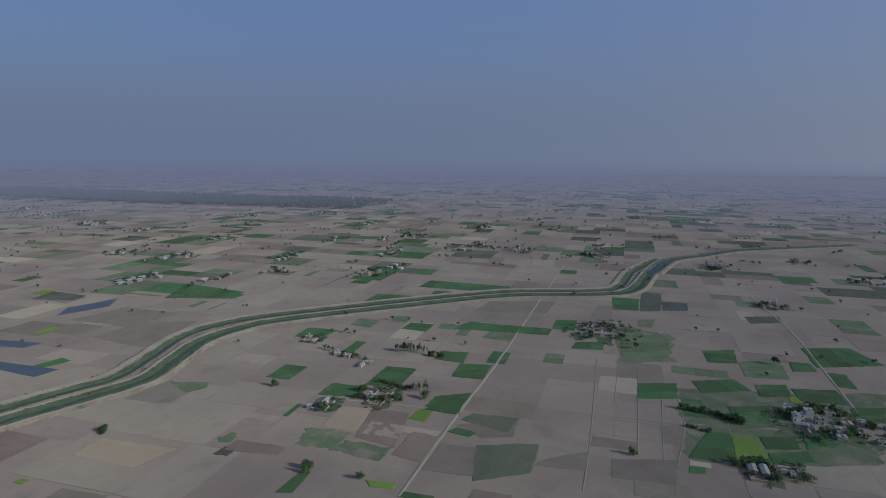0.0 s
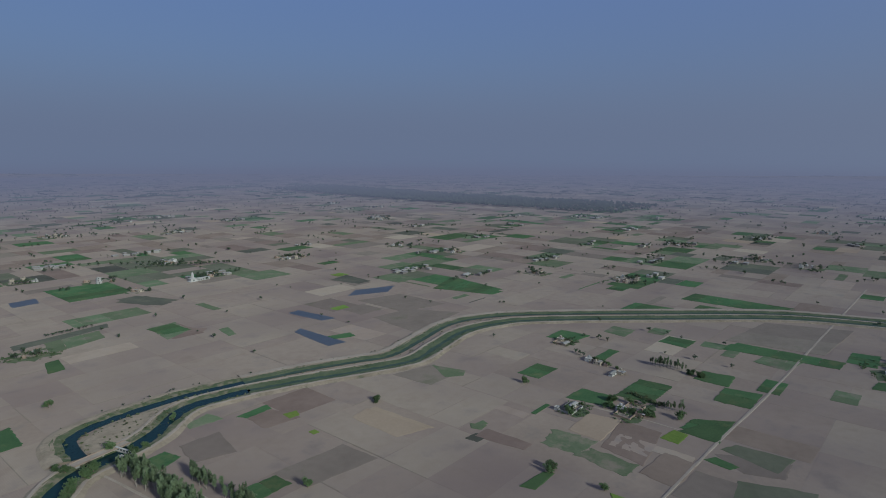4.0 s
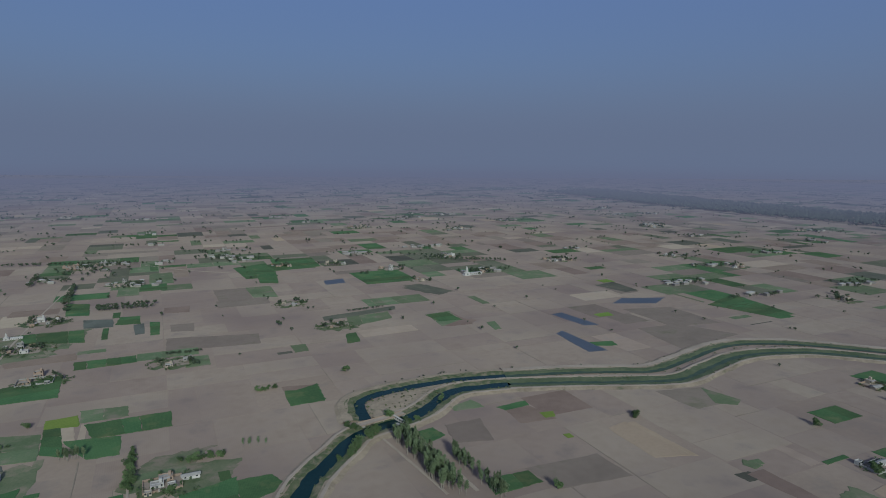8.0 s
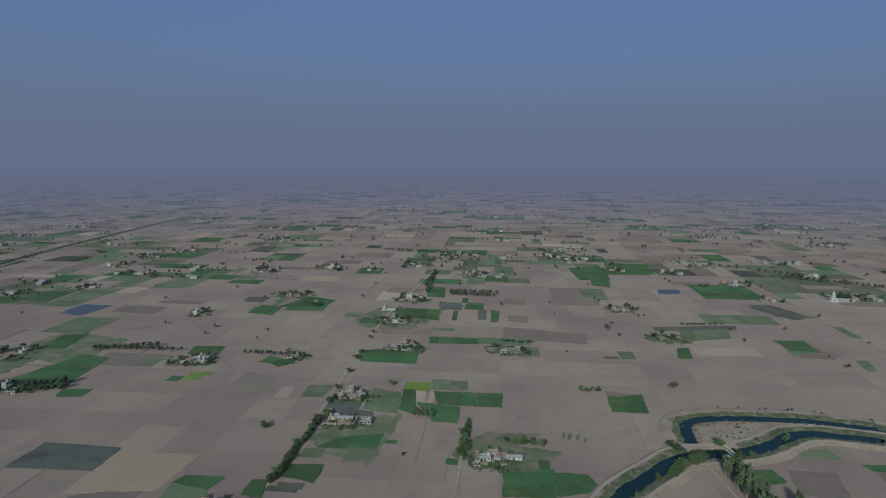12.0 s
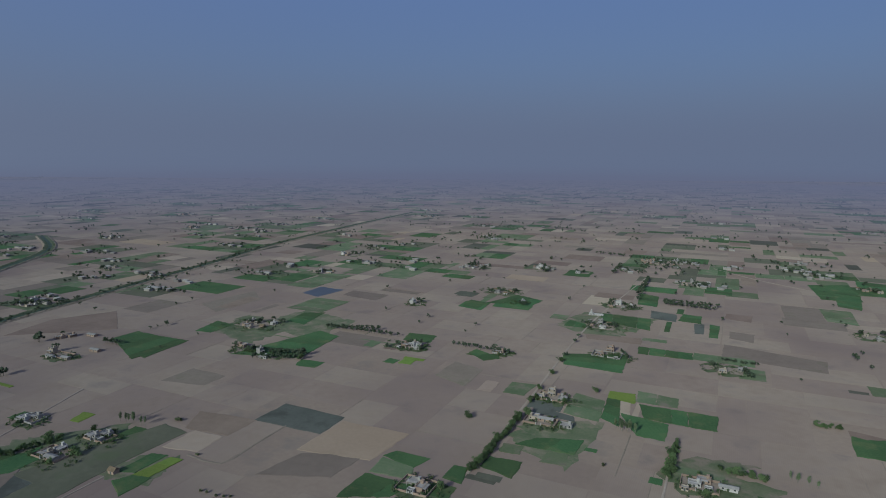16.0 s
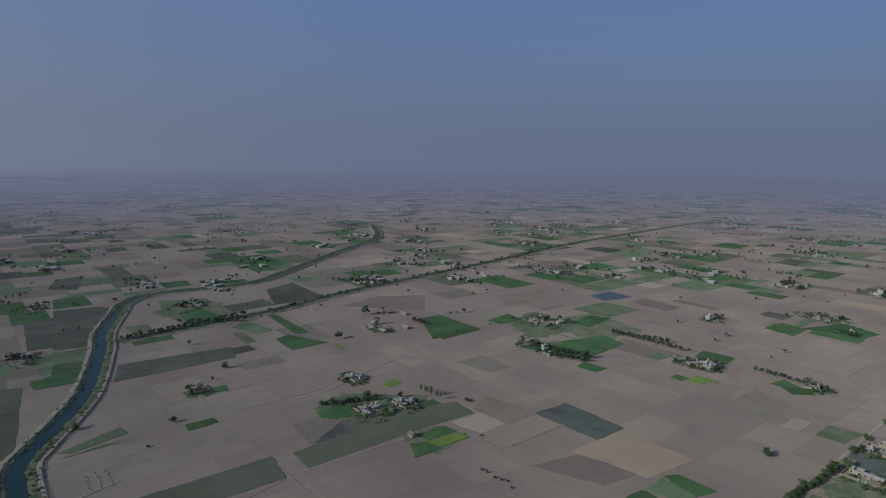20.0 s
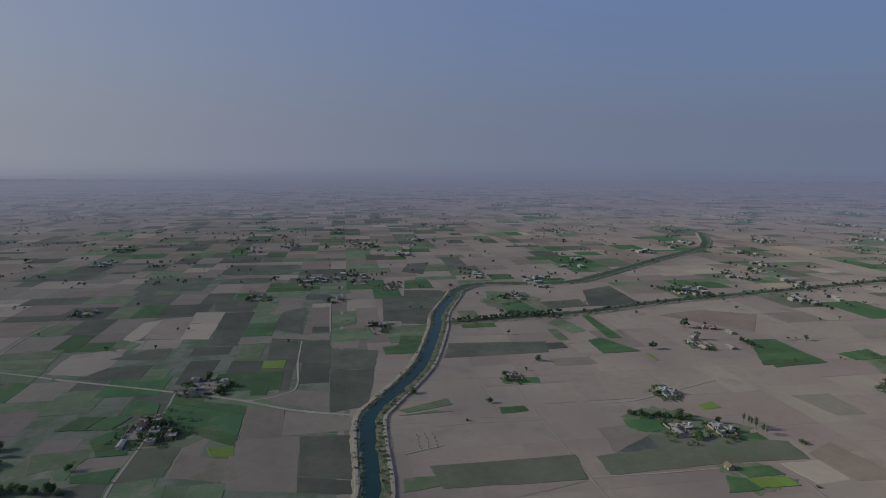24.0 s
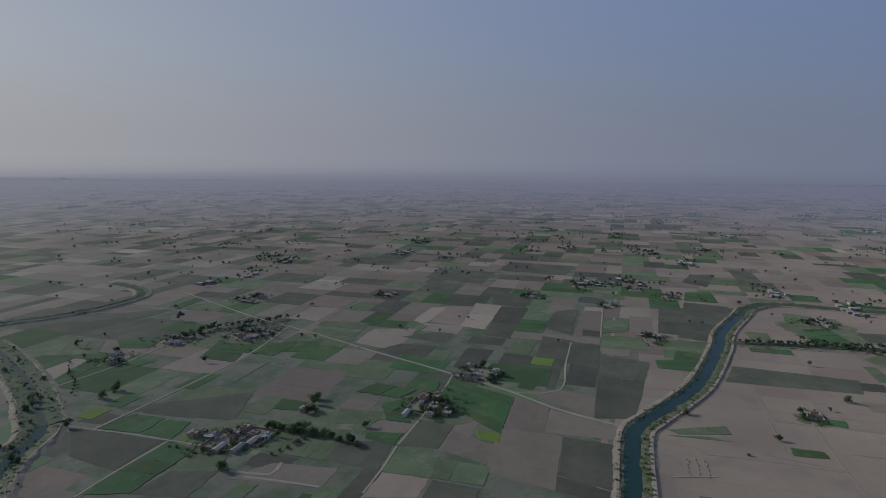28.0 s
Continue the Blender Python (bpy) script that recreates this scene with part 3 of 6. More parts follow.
def hamlet(x, y, n, trees=4, spread=1.0):
    """Houses round one beaten yard, with their trees, all square to the fields."""
    rng = random.Random(int(x * 31 + y * 17))
    r = spread * (6 + 6 * math.sqrt(n))
    v, f = [], []
    slab(v, f, x - r * 0.9, y - r * 0.65, x + r * 0.9, y + r * 0.65, 0.28, rng, 5, r * 0.2, r * 0.06)
    tagged(new("yard", mesh_of("yard", v, f, YARD)), "trodden bare earth yard between the houses", "yard", kind="structure")
    garden(x + rng.uniform(-0.25, 0.25) * r, y + rng.uniform(-0.2, 0.2) * r, r * rng.uniform(1.15, 1.6), r * rng.uniform(1.0, 1.35), int(abs(x)) + n)
    spots = []
    for i in range(n * 40):
        if len(spots) == n:
            break
        p = (x + rng.uniform(-r, r) * 0.92, y + rng.uniform(-r, r) * 0.72)
        if all(abs(p[0] - q[0]) > 10.5 or abs(p[1] - q[1]) > 9.5 for q in spots):
            spots.append(p)
    for i, p in enumerate(spots):
        house(rng.choice(("flat", "flat", "flat", "flat", "double", "shed", "hut", "hut", "thatched") if i else ("flat", "flat", "double")), *p, rng.choice((0, 0, 90, 180)) + rng.uniform(-4, 4))
    nests = [(rng.uniform(-1.2, 1.2) * r, rng.uniform(-1.0, 1.0) * r) for _ in range(3 + n // 3)]
    for i in range(trees):
        a, b = rng.choice(nests)
        tree(rng.choice(("shade_tree", "shade_tree", "bush")), x + a + rng.gauss(0, r * 0.16), y + b + rng.gauss(0, r * 0.12), rng.uniform(0.6, 1.05), "trees round the houses")


def compound(x, y, w, d, turn=0.0):
    """A brick boundary wall round a swept yard, with a gateway on one side."""
    root = tagged(new("boundary_wall"), "low plastered brick boundary wall round a farmyard", "wall", "farmyard walls")
    root.matrix_basis = pose(x, y, 0.05, 0, 0, turn)
    a, b, t, h = w / 2, d / 2, 0.15, 1.6
    m = (BRICK, WALLS[2], WALLS[1])[int(abs(x) + abs(y)) % 3]
    part("back_wall", boxes("back_wall", m, (-a, b - t, -0.2, a, b + t, h)), root)
    for s in (-1, 1):
        part("side_wall", boxes("side_wall", m, (s * a - t, -b, -0.2, s * a + t, b - t - 0.01, h)), root)
        part("front_wall", boxes("front_wall", m, (s * (a / 2 + 1) - a / 2 + 1, -b - t, -0.2, s * (a / 2 + 1) + a / 2 - 1, -b + t, h)), root)
        part("gate_post", boxes("gate_post", WALLS[0], (s * 2 - 0.25, -b - 0.25, -0.2, s * 2 + 0.25, -b + 0.25, h + 0.5)), root)
    garden(x + 4, y - 3, a * 1.55, b * 1.7, int(abs(x) + abs(y)))
    rng = random.Random(int(abs(x)))
    for i in range(5):
        q = rng.uniform(0, 6.3)
        tree(rng.choice(("shade_tree", "bush", "bush")), x + math.cos(q) * a * 1.4, y + math.sin(q) * b * 1.5, rng.uniform(0.6, 1.0), "trees round the houses", 0.2)
    v, f = [], []
    slab(v, f, x - a + t, y - b + t, x + a - t, y + b - t, 0.24, random.Random(int(x)), 3, 0.05)
    tagged(new("yard", mesh_of("yard", v, f, YARD)), "trodden bare earth yard inside the walls", "yard", kind="structure")


def road(points, width=3.4, label="pale dusty farm track between fields", z=0.35):
    line, width = curve_through(points, 15), width * 0.58
    ob = sweep("road", line, [(-width / 2 - 0.35, -0.1), (-width / 2, z), (0, z + 0.05), (width / 2, z), (width / 2 + 0.35, -0.1)], TRACK, None, label, 0.25, len(points))
    return tagged(ob, label, "road", kind="structure")


def bund(points, width=0.25):
    """A low weedy ridge between two fields."""
    line = curve_through(points, 10)
    ob = sweep("bund", line, [(-width / 2 - 0.5, -0.05), (-width / 2, 0.22), (width / 2, 0.22), (width / 2 + 0.5, -0.05)], BUND, None, "", 0.2, 3)
    return tagged(ob, "low weedy earth bund between fields", "bund", kind="structure")


# ---- ground ----
def disc(radius, rings, around):
    v, f = [(0, 0, 0)], []
    for k in range(1, rings + 1):
        r = radius * (k / rings) ** 1.6
        v += [(r * math.cos(i * math.tau / around), r * math.sin(i * math.tau / around), 0) for i in range(around)]
    for i in range(around):
        f.append((0, 1 + i, 1 + (i + 1) % around))
    for k in range(rings - 1):
        for i in range(around):
            a, b = 1 + k * around + i, 1 + k * around + (i + 1) % around
            f.append((a, a + around, b + around, b))
    return v, f


ground = tagged(new("ground", mesh_of("ground", *disc(9000, 14, 96), SOIL)), "flat dry tan farmland soil reaching the horizon", "ground", kind="structure")

v, f = [], []
slab(v, f, -1150, -820, -60, -6, 0.02, random.Random(8), 6, 4.0)
slab(v, f, -1150, -5, -420, 22, 0.02, random.Random(9), 4, 2.0)
tagged(new("damp_ground", mesh_of("damp_ground", v, f, DAMP)), "damp weedy brown-green farmland south of the canal", "ground", kind="structure")


# ---- canals ----
def canal(points, width, label, left=True, right=True, dirt=5.0, verge=5.0, z=0.55, seed=1, shift=0.0, wet=WATER, lush=VERGE, tracks=(), outer=3.6, rise=1.0):
    """Water between grassy slopes and raised dirt banks that serve as tracks."""
    root = tagged(new("canal"), label, "canal", kind="structure")
    line, h = curve_through(points, 6), width / 2
    sweep("water", line, [(shift - h - 1.5, z), (shift, z), (shift + h + 1.5, z)], wet, root, "dark blue-green still canal water")
    for s, on in ((1, left), (-1, right)):
        if on:
            sweep("bank_slope", line, [(s * (h + verge + 1), 1.75 * rise), (s * (h + verge * 0.5) + 0.7 * shift, 1.25 * rise), (s * h + shift, z - 0.2)], lush, root, "green weedy canal slope", 1.2, seed + s)
            sweep("bank", line, [(s * (h + verge + dirt + outer), -0.1), (s * (h + verge + dirt), 1.5 * rise), (s * (h + verge + dirt * 0.5), 1.85 * rise), (s * (h + verge), 1.6 * rise)], DIRT, root, "pale dirt bank with a track on top", 1.0, seed + 3 * s)
        if s in tracks:
            o, w = s * (h + verge + dirt * 0.5 + 0.6), max(1.1, dirt * 0.27)
            sweep("bank_track", line, [(o - w - 0.2, 1.7 * rise), (o - w, 1.98 * rise), (o + w, 1.98 * rise), (o + w + 0.2, 1.7 * rise)], TRACK, root, "worn pale wheel track on the bank", 0.2, seed + 5 * s)
    return line


STILL = [(-330, 12), (-200, 30), (-80, 110), (20, 250), (67, 339), (82, 361), (106, 386), (122, 402), (155, 411), (180, 421), (220, 448), (272, 442)]
WEEDY = [(270, 443), (326, 423), (367, 406), (416, 390), (464, 401), (520, 413), (570, 404), (615, 378), (714, 274), (820, 149), (868, 30), (912, -15), (1050, -42)]
main_line = canal(STILL, 9, "main irrigation canal between weedy banks and dirt tracks", dirt=3.5, verge=6, seed=3, tracks=(-1, 1))
weedy_line = canal(WEEDY, 3.2, "weed-grown reach of the main canal between dirt tracks", dirt=4.0, verge=7.5, seed=4, lush=WEED, wet=WEEDWATER, tracks=(-1, 1))
upper_line = canal([(1050, -42), (1189, -81), (1260, -140), (1349, -213), (1430, -333), (1520, -480)], 12, "upper reach of the main canal with open water", dirt=5, verge=6, seed=14)
side_line = canal([(134, 424), (136, 446), (142, 460), (165, 469), (201, 472), (236, 471), (278, 461)], 7, "side canal mouth beside the main canal", right=False, dirt=7, verge=6, seed=9)
side_upper = canal([(278, 461), (338, 444), (375, 430), (412, 416), (466, 427), (531, 442), (580, 432), (632, 396), (732, 290), (838, 162), (886, 42), (930, 2), (1060, -18), (1195, -62)],
                   3.5, "narrow weed-grown side canal beside the main canal", right=False, dirt=11, verge=5.5, seed=10, lush=WEED, wet=WEEDWATER, tracks=(1,))
west_line = canal([(-330, 12), (-356, 15), (-447, 16), (-480, 28), (-526, 52), (-580, 75), (-690, 104), (-761, 118), (-850, 149)],
                  9, "winding canal with pale tracks on both banks", dirt=1.6, verge=5.2, seed=5, shift=2.2, tracks=(-1, 1), outer=4.2, rise=0.62)
west_upper = canal([(-850, 149), (-899, 169), (-933, 216), (-926, 345), (-976, 427), (-1115, 601), (-1235, 761), (-1330, 840), (-1500, 930)],
                   5, "far overgrown reach of the winding canal", dirt=1.6, verge=7, seed=15, lush=WEED, wet=WEEDWATER)
drain_line = canal([(-716, 124), (-740, 300), (-782, 442), (-820, 640), (-860, 842), (-915, 1078), (-965, 1480), (-1000, 1900)], 3, "overgrown drainage ditch lined with trees", dirt=2.0, verge=6, seed=6, lush=WEED, wet=WEEDWATER)
south_line = canal([(-190, -290), (-240, -345), (-276, -374), (-313, -391), (-332, -404)], 7, "curving half-dry canal with weedy banks", dirt=2.5, verge=8, seed=7)
south_weedy = canal([(-332, -404), (-346, -424), (-380, -470), (-430, -555), (-470, -640)], 3, "overgrown weedy reach of the south canal", dirt=2.5, verge=12, seed=17, lush=WEED, wet=WEEDWATER)
far_line = canal([(-470, -720), (-530, -700), (-576, -667), (-640, -648), (-700, -650), (-740, -690), (-760, -760)], 5, "distant canal bend behind dark fields", dirt=2, verge=6, seed=8, lush=WEED, wet=WEEDWATER)

# the spit of bare ground between the two canals, with the bridge and the regulator at its tip
spit_rng = random.Random(4)
shore = [p for p in curve_through([(139, 427), (141, 444), (147, 455), (167, 464.5), (201, 467.5), (236, 466.5), (276, 457)], 5)]
inner = [p for p in curve_through([(142, 424), (150, 420), (158, 418), (178, 428), (196, 440), (220, 455), (274, 450)], 5)]
v, f, rows = [], [], 30
for i in range(rows + 1):
    a, b = shore[i * (len(shore) - 1) // rows], inner[i * (len(inner) - 1) // rows]
    for j in range(7):
        t = j / 6
        v.append((a[0] + (b[0] - a[0]) * t + spit_rng.uniform(-0.5, 0.5), a[1] + (b[1] - a[1]) * t + spit_rng.uniform(-0.5, 0.5), 0.2 if j in (0, 6) else 1.2 + spit_rng.uniform(-0.15, 0.15)))
    if i:
        f += [(i * 7 + j - 7, i * 7 + j, i * 7 + j + 1, i * 7 + j - 6) for j in range(6)]
tagged(new("canal_spit", mesh_of("canal_spit", v, f, DIRT)), "bare sandy spit between two canals with scrub", "ground", kind="structure")


def bridge():
    """A concrete road deck on piers over the side canal, and a sluice with gate posts in the main one."""
    root = tagged(new("bridge"), "pale concrete road bridge over the side canal mouth", "bridge")
    root.matrix_basis = pose(145, 417.5, 0, 0, 0, 11)
    part("deck", boxes("deck", TRACK, (-19, -3.4, 1.95, 19, 3.4, 2.35)), root)
    for s in (-1, 1):
        part("parapet", boxes("parapet", WALLS[1], (-19, s * 3.25 - 0.14, 2.35, 19, s * 3.25 + 0.14, 2.9)), root)
        part("abutment", boxes("abutment", WALLS[2], (s * 17 - 1.2, -3, -0.2, s * 17 + 1.2, 3, 1.95)), root)
    for x in (-8, 0, 8):
        part("pier", boxes("pier", WALLS[2], (x - 0.4, -2.4, -0.2, x + 0.4, 2.4, 1.95)), root)
    gate = tagged(new("sluice"), "small white sluice with gate posts across the main canal", "sluice")
    gate.matrix_basis = pose(157, 411, 0, 0, 0, 105)
    part("sill", boxes("sill", WALLS[2], (-8, -1.3, -0.2, 8, 1.3, 0.95)), gate)
    part("walkway", boxes("walkway", WALLS[0], (-8.5, -0.7, 2.6, 8.5, 0.7, 2.8)), gate)
    for i in range(6):
        x = -7.5 + 3 * i
        part("post", boxes("post", WALLS[0], (x - 0.22, -0.5, 0.9, x + 0.22, 0.5, 2.6)), gate)
    for i in range(5):
        x = -6 + 3 * i
        part("gate_leaf", boxes("gate_leaf", WOOD, (x - 1.25, -0.12, 0.5, x + 1.25, 0.12, 2.0)), gate)
    hut = house("hut", 151, 403, 15, "farmhouses")
    tagged(hut, "small white sluice keeper's hut on the canal bank", "hut")


bridge()


def temple(x, y, h, turn, size=1.0):
    """A whitewashed shrine: a plinth hall with a stepped spire and a long side range."""
    root = tagged(new("temple"), "whitewashed village temple with a tall spire", "temple")
    root.matrix_basis = pose(x, y, 0.1, 0, 0, turn) @ Matrix.Scale(size, 4)
    part("plinth", boxes("plinth", WALLS[0], (-6, -5, -0.2, 6, 5, 0.9)), root)
    part("hall", boxes("hall", WALLS[0], (-4.5, -4, 0.9, 4.5, 4, 4.6), (-4.9, -4.4, 4.6, 4.9, 4.4, 4.9)), root)
    v, f, n = [], [], 12
    steps = [(2.6, 4.9), (2.5, 6.2), (2.2, h * 0.6), (1.7, h * 0.78), (1.0, h * 0.9), (0.35, h * 0.97), (0.05, h)]
    for r, z in steps:
        v += [(r * math.cos(i * math.tau / n), r * math.sin(i * math.tau / n), z) for i in range(n)]
    for k in range(len(steps) - 1):
        f += [(k * n + i, k * n + (i + 1) % n, (k + 1) * n + (i + 1) % n, (k + 1) * n + i) for i in range(n)]
    part("spire", mesh_of("spire", v, f, WALLS[0]), root)
    part("side_range", boxes("side_range", WALLS[0], (6.5, -3, -0.2, 27, 3, 3.6), (6.3, -3.3, 3.6, 27.2, 3.3, 3.85)), root)
    part("doorway", boxes("doorway", WOOD, (-0.9, -4.06, 0.9, 0.9, -3.98, 3.2)), root)
    for i in range(5):
        part("window", boxes("window", GLASS, (8 + 3.8 * i, -3.05, 1.0, 9.4 + 3.8 * i, -2.97, 2.4)), root)


temple(460, 893, 15, 0)
temple(-152, 772, 14, 0, 0.55)


# ---- plots of the plain ----
def pick_kind(x, y, rng):
    """Bare tan land to the north and east, damp dark and green land to the south-west."""
    lush = x < -60 and y < 0.11 * (-x - 330) + rng.gauss(0, 0.1) * max(0, abs(x) - 500)
    if lush:
        near = math.hypot(x, y) < 1150
        if math.hypot(x, y) < 850:
            return rng.choices(("tan", "brown", "grey", "dark", "dull", "green"), (0.7, 3, 6, 3.2, 5, 2.2))[0]
        return rng.choices(("tan", "brown", "grey", "dark", "dull", "green", "pale"), (0.8, 3.5, 6, 6, 3.5, 1.4, 0.2) if near else (2.2, 4, 7, 5, 2.6, 0.7, 0.1))[0]
    if x > 300 and y < 160:
        return rng.choices(("tan", "brown", "dark", "dull", "green", "pale"), (8, 1.5, 1.6, 1, 1.0, 1))[0]
    return rng.choices(("tan", "brown", "dark", "dull", "green", "pale", "orange"), (14, 2.8, 0.7, 1.9, 0.8, 0.5, 0.2))[0] if rng.random() < 0.88 else "grey"


plot_rng = random.Random(21)
village_spots = []
far_plots = {k: ([], []) for k in PLOT}
near_plots = []
bund_mesh = ([], [])


def split(x0, y0, x1, y1, depth):
    w, d = x1 - x0, y1 - y0
    if depth and (max(w, d) > 75 or plot_rng.random() < 0.6) and max(w, d) > 34:
        t = plot_rng.choice((0.33, 0.5, 0.5, 0.66))
        if w > d * plot_rng.uniform(0.7, 1.4):
            return split(x0, y0, x0 + w * t, y1, depth - 1) + split(x0 + w * t, y0, x1, y1, depth - 1)
        return split(x0, y0, x1, y0 + d * t, depth - 1) + split(x0, y0 + d * t, x1, y1, depth - 1)
    return [(x0, y0, x1, y1)]


def lay_plots():
    ix, iy = 132.0, 118.0
    for i in range(-36, 37):
        for j in range(-40, 41):
            cx, cy = (i + 0.5) * ix, (j + 0.5) * iy
            r = math.hypot(cx, cy)
            if r > 4700 or (cy < -900 and abs(cx) < -cy * 0.3) or r < 190:
                continue
            for x0, y0, x1, y1 in split(i * ix, j * iy, (i + 1) * ix, (j + 1) * iy, 3 if r < 2400 else 2):
                mx, my = (x0 + x1) / 2, (y0 + y1) / 2
                if covered(mx, my) or any(a - 3 < mx < c + 3 and b - 3 < my < d + 3 for a, b, c, d in taken):
                    continue
                kind = pick_kind(mx, my, plot_rng)
                if math.hypot(mx, my) < 1000 and kind != "tan" and not (mx < -60 and my < 0.11 * (-mx - 330)):
                    kind = plot_rng.choice(("tan",) * 26 + ("grey", "pale", "brown"))
                if r > 950 and kind in ("tan", "grey", "pale", "brown") and any(abs(mx - a) < 95 and abs(my - b) < 60 for a, b in village_spots):
                    kind = plot_rng.choice((kind, kind, kind, "green", "dull", "olive"))
                elif r > 950 and kind in ("green", "dull") and plot_rng.random() < 0.6:
                    kind = "tan"
                g = plot_rng.uniform(0.1, 0.45)
                if r < 1200:
                    if plot_rng.random() < 0.16 and not covered(x0, my):
                        box(*bund_mesh, x0 - 0.25, y0, -0.05, x0 + 0.25, y1, 0.16)
                    if plot_rng.random() < 0.16 and not covered(mx, y0):
                        box(*bund_mesh, x0, y0 - 0.25, -0.05, x1, y0 + 0.25, 0.155)
                if math.hypot(mx, my) < 540 and len(near_plots) < 290:
                    near_plots.append((kind, x0 + g, y0 + g, x1 - g, y1 - g))
                    continue
                v, f = far_plots[kind]
                slab(v, f, x0 + g, y0 + g, x1 - g, y1 - g, LIFT[kind] + 0.01 * plot_rng.randrange(4), plot_rng, 1 if r > 1500 else 2, 0.8)
    tagged(new("field_bunds", mesh_of("field_bunds", *bund_mesh, BUND)), "low weedy earth bunds dividing the plots", "bunds", kind="stuff")
    for kind, (v, f) in far_plots.items():
        if v:
            tagged(new("far_fields", mesh_of("far_fields", v, f, PLOT[kind])), "patchwork of distant fields, " + FIELD_WORDS[kind][0].replace(" field", ""), "fields", kind="stuff")
    for kind, x0, y0, x1, y1 in near_plots:
        v, f = [], []
        slab(v, f, x0, y0, x1, y1, LIFT[kind], plot_rng, 3, 0.8)
        part("plot", mesh_of("plot", v, f, PLOT[kind]), ground)


# ---- distant trees and woods ----
def far_tree(v, f, x, y, h, rng):
    """A far crown of a few ragged sprays over a stub of trunk; fewer sprays the farther it stands."""
    n = 9 if math.hypot(x, y) < 1300 else 4
    cone_limb(v, f, (x, y, 0), (x, y, h * 0.45), 0.2, 0.12, 3)
    for _ in range(n):
        s, c = h * rng.uniform(0.3, 0.5) * (1.0 if n > 4 else 1.35), (x + rng.uniform(-0.3, 0.3) * h, y + rng.uniform(-0.3, 0.3) * h, h * rng.uniform(0.4, 0.85))
        a, t, k = rng.uniform(0, 6.3), rng.uniform(-0.5, 0.5), len(v)
        ca, sa = math.cos(a) * s * 0.5, math.sin(a) * s * 0.5
        v += [(c[0] + ca, c[1] + sa, c[2] + t), (c[0] - sa, c[1] + ca, c[2] - t), (c[0] - ca, c[1] - sa, c[2] + t * 0.5), (c[0] + sa, c[1] - ca, c[2] - t * 0.5), (c[0], c[1], c[2] + s * 0.45), (c[0], c[1], c[2] - s * 0.3)]
        f += [(k, k + 1, k + 4), (k + 1, k + 2, k + 4), (k + 2, k + 3, k + 4), (k + 3, k, k + 4), (k + 1, k, k + 5), (k + 3, k + 2, k + 5)]


def far_trees():
    rng = random.Random(33)
    v, f = [], []
    for x, y, h in far_spots:
        far_tree(v, f, x, y, h, rng)
    for _ in range(260):
        r, a = math.sqrt(rng.uniform(620 ** 2, 1150 ** 2)), rng.uniform(-0.7, 4.0)
        far_tree(v, f, 66 * round(r * math.cos(a) / 66) + rng.gauss(0, 1.5), r * math.sin(a), rng.uniform(2.5, 6.0), rng)
    for _ in range(6000):
        r = 1000 + 3600 * rng.random() ** 0.75
        a = rng.uniform(-0.75, 4.0)
        x, y = r * math.cos(a), r * math.sin(a)
        n = rng.choice((1, 1, 1, 2, 3, 5))
        d = rng.choice(((1, 0.02), (0.02, 1)))
        for k in range(n):
            s = rng.uniform(-1, 1) * n * 5
            far_tree(v, f, x + d[0] * s + rng.gauss(0, 2), y + d[1] * s + rng.gauss(0, 2), rng.uniform(3.0, 7.0), rng)
    for _ in range(8000):
        r, a = math.sqrt(rng.uniform(2200 ** 2, 4750 ** 2)), rng.uniform(-0.75, 4.0)
        far_tree(v, f, r * math.cos(a), r * math.sin(a), rng.uniform(2.5, 6.0), rng)
    tagged(new("distant_trees", mesh_of("distant_trees", v, f, HAZYLEAF)), "scattered dark field trees far across the plain", "trees", kind="stuff")


def far_hedges():
    """Long ragged hedges and tree belts towards the horizon."""
    rng = random.Random(44)
    v, f = [], []
    for _ in range(5200):
        r, a = math.sqrt(rng.uniform(2700 ** 2, 8900 ** 2)), rng.uniform(-0.75, 4.0)
        x, y, n = r * math.cos(a), r * math.sin(a), rng.randrange(4, 14)
        d = rng.choice(((1, 0.03), (0.03, 1)))
        k, w, h = len(v), rng.uniform(2.0, 4.5), rng.uniform(2.5, 5.5)
        for i in range(n):
            o, t = rng.uniform(-1.5, 1.5), h * (0.25 if i in (0, n - 1) else rng.uniform(0.5, 1.3))
            px, py = x + d[0] * i * 13 + d[1] * o, y + d[1] * i * 13 + d[0] * o
            v += [(px - d[1] * w, py - d[0] * w, 0), (px, py, t), (px + d[1] * w, py + d[0] * w, 0)]
            if i:
                b = k + 3 * i
                f += [(b - 3, b - 2, b + 1, b), (b - 2, b - 1, b + 2, b + 1)]
    tagged(new("distant_hedges", mesh_of("distant_hedges", v, f, HAZYLEAF)), "dark tree belts and hedges near the horizon", "hedges", kind="stuff")


def wood(points, width, n, label):
    rng = random.Random(len(points) * 7 + n)
    line = curve_through(points, 20)
    v, f = [], []
    for _ in range(n):
        p = line[rng.randrange(len(line))]
        far_tree(v, f, p[0] + rng.uniform(-width, width), p[1] + rng.uniform(-width, width) * 0.6, rng.uniform(9, 14), rng)
    tagged(new("wood", mesh_of("wood", v, f, FOREST)), label, "forest", kind="stuff")


